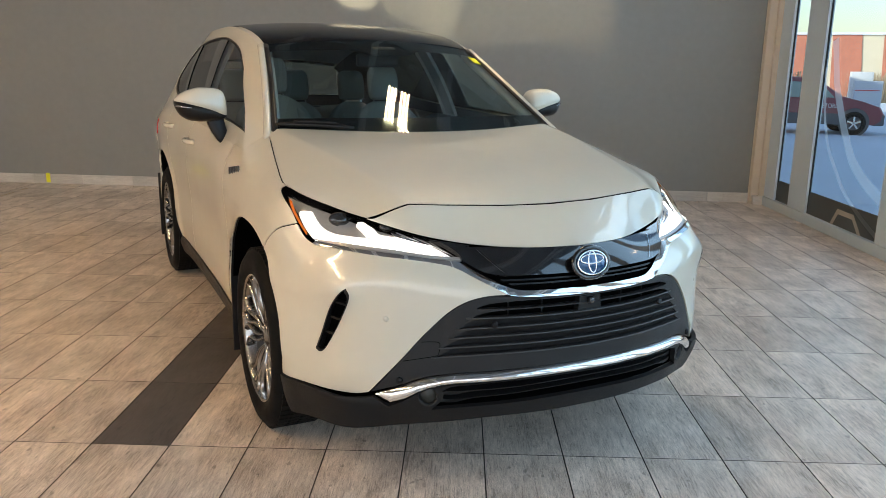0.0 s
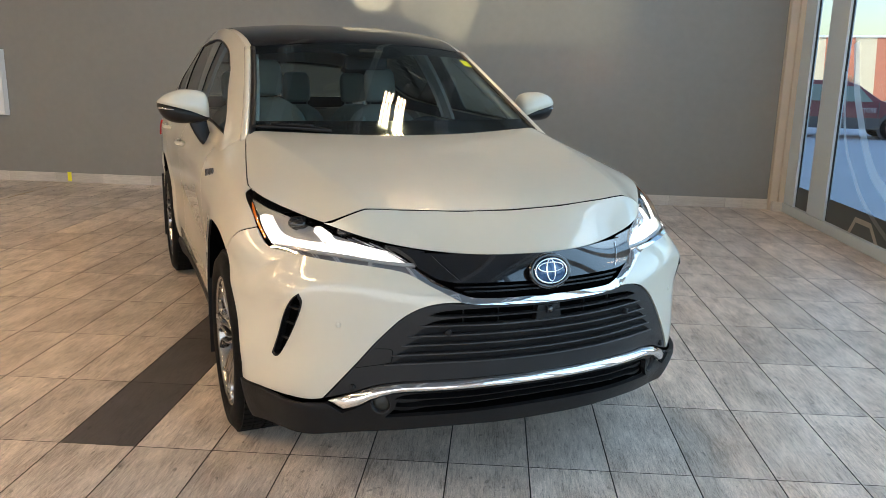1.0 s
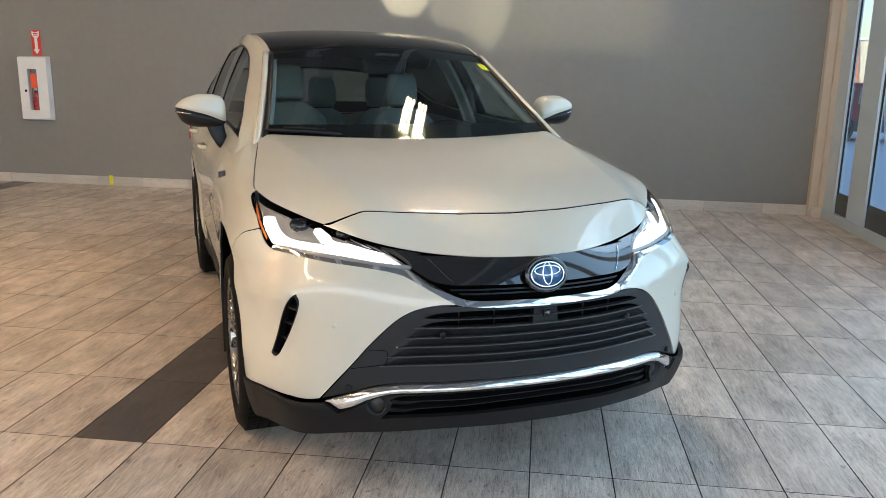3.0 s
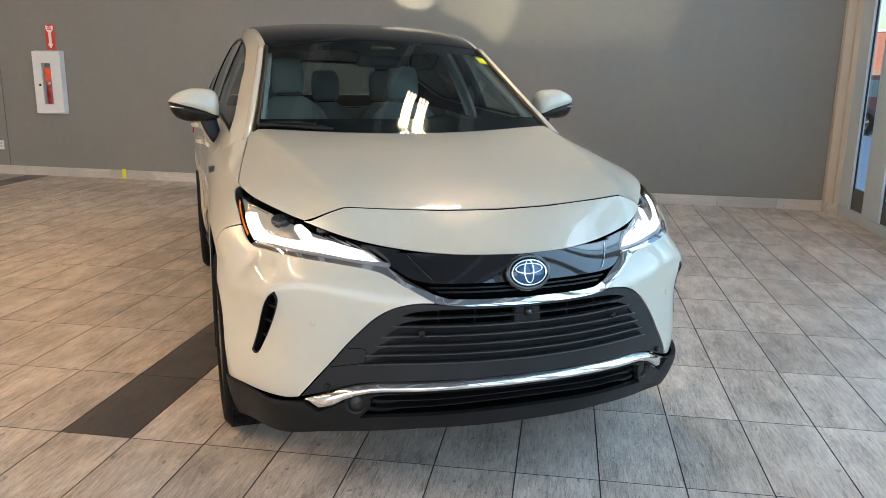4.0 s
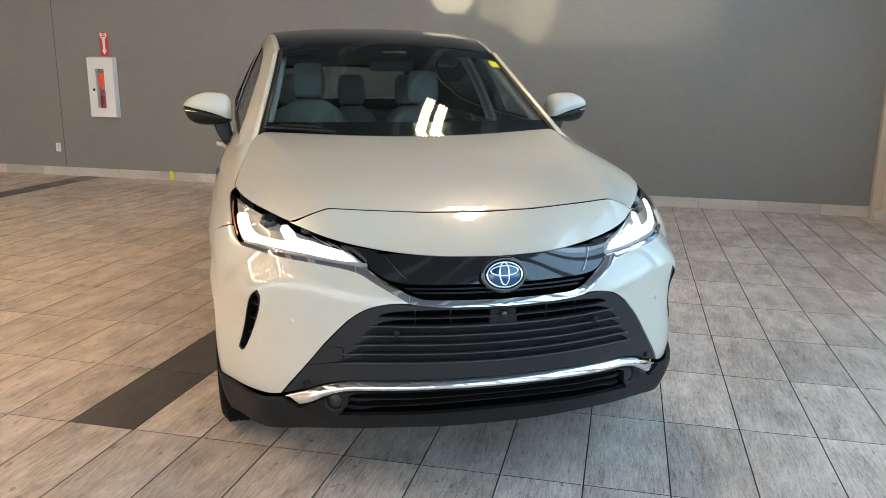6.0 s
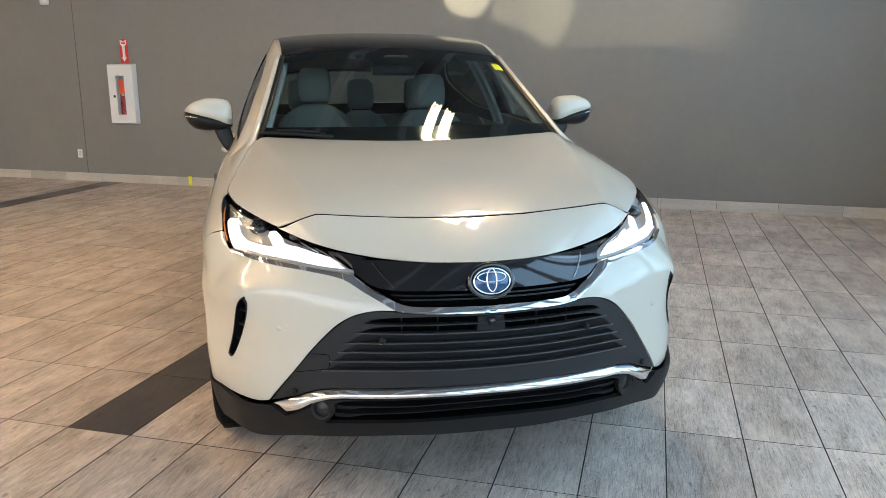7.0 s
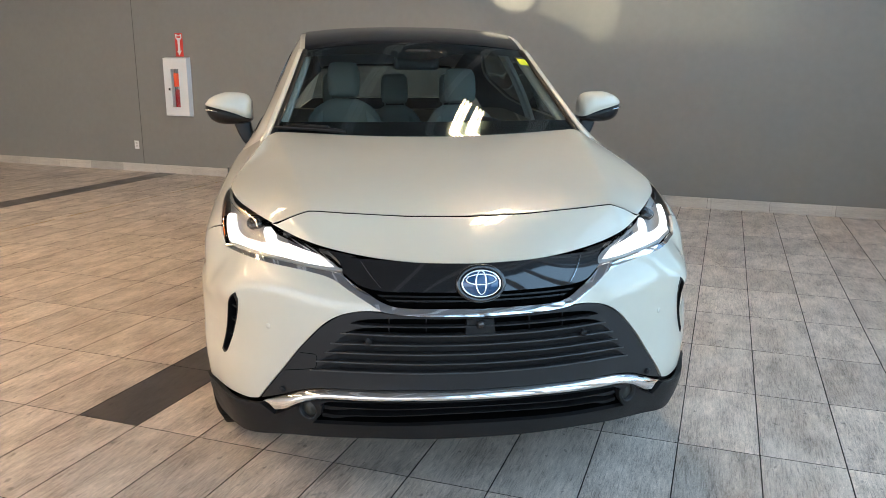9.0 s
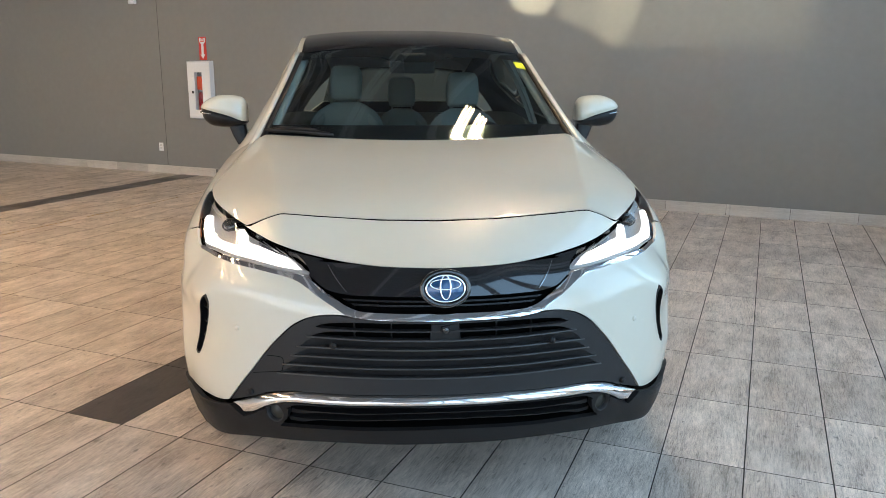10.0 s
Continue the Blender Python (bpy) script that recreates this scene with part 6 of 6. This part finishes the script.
for sg in (1, -1):
    pts = [screen(np.array(sg * .955), np.array(v)) + np.array((-sg * .012, .03, -.02)) for v in np.linspace(.05, .98, 10)]
    sweep("pillar_trim", [tuple(p) for p in pts], [(-.022, -.014), (.022, -.014), (.022, .014), (-.022, .014)], PILLAR_TRIM, car)

car.matrix_world = Matrix.Translation((0.50571, 2.55732, 0)) @ Matrix.Rotation(radians(27.2), 4, "Z")


# ---- floor tiles ----
def tile_mesh(name, x0, y0, w, l, mat):
    g, gl, h, e_ = 0.0019, 0.0014, 0.0, 0.0005
    a, b_, c, d = x0 + g, y0 + gl, x0 + w - g, y0 + l - gl
    v = [(a, b_, -.008), (c, b_, -.008), (c, d, -.008), (a, d, -.008), (a, b_, -.0015), (c, b_, -.0015), (c, d, -.0015), (a, d, -.0015), (a + e_, b_ + e_, h), (c - e_, b_ + e_, h), (c - e_, d - e_, h), (a + e_, d - e_, h)]
    f = [(8, 9, 10, 11)] + [(i, (i + 1) % 4, 4 + (i + 1) % 4, 4 + i) for i in range(4)] + [(4 + i, 4 + (i + 1) % 4, 8 + (i + 1) % 4, 8 + i) for i in range(4)]
    return v, f


def is_dark(i, j):
    return (i == -7 and j >= 0) or i == -23


light_data = mesh_of("tile", *tile_mesh("tile", 0, 0, TW, TL, TILE), [TILE, GROUT], False, None, [0] + [1] * 8)
dark_data = mesh_of("tile", *tile_mesh("tile", 0, 0, TW, TL, TILE_DARK), [TILE_DARK, GROUT], False, None, [0] + [1] * 8)
rest = {False: ([], []), True: ([], [])}
for i in range(-48, 9):
    for j in range(-19, 12):
        x_, y_ = X0 + TW * i, Y0 + TL * j
        if x_ > XWIN - .07 or x_ < XLEFT or y_ < YFRONT:
            continue
        near = -13 <= i <= 6 and -1 <= j <= 8
        if near:
            t = part("tile", dark_data if is_dark(i, j) else light_data, floor)
            t.location = (x_, y_, 0)
        else:
            v, f = tile_mesh("", x_, y_, TW, TL, None)
            V, F = rest[is_dark(i, j)]
            k = len(V)
            V += v
            F += [tuple(k + q for q in t) for t in f]
for dk, nm in ((False, "far_tiles"), (True, "far_dark_tiles")):
    tagged(part(nm, mesh_of(nm, *rest[dk], [TILE_DARK if dk else TILE, GROUT], False, None, ([0] + [1] * 8) * (len(rest[dk][1]) // 9)), floor), kind="stuff")
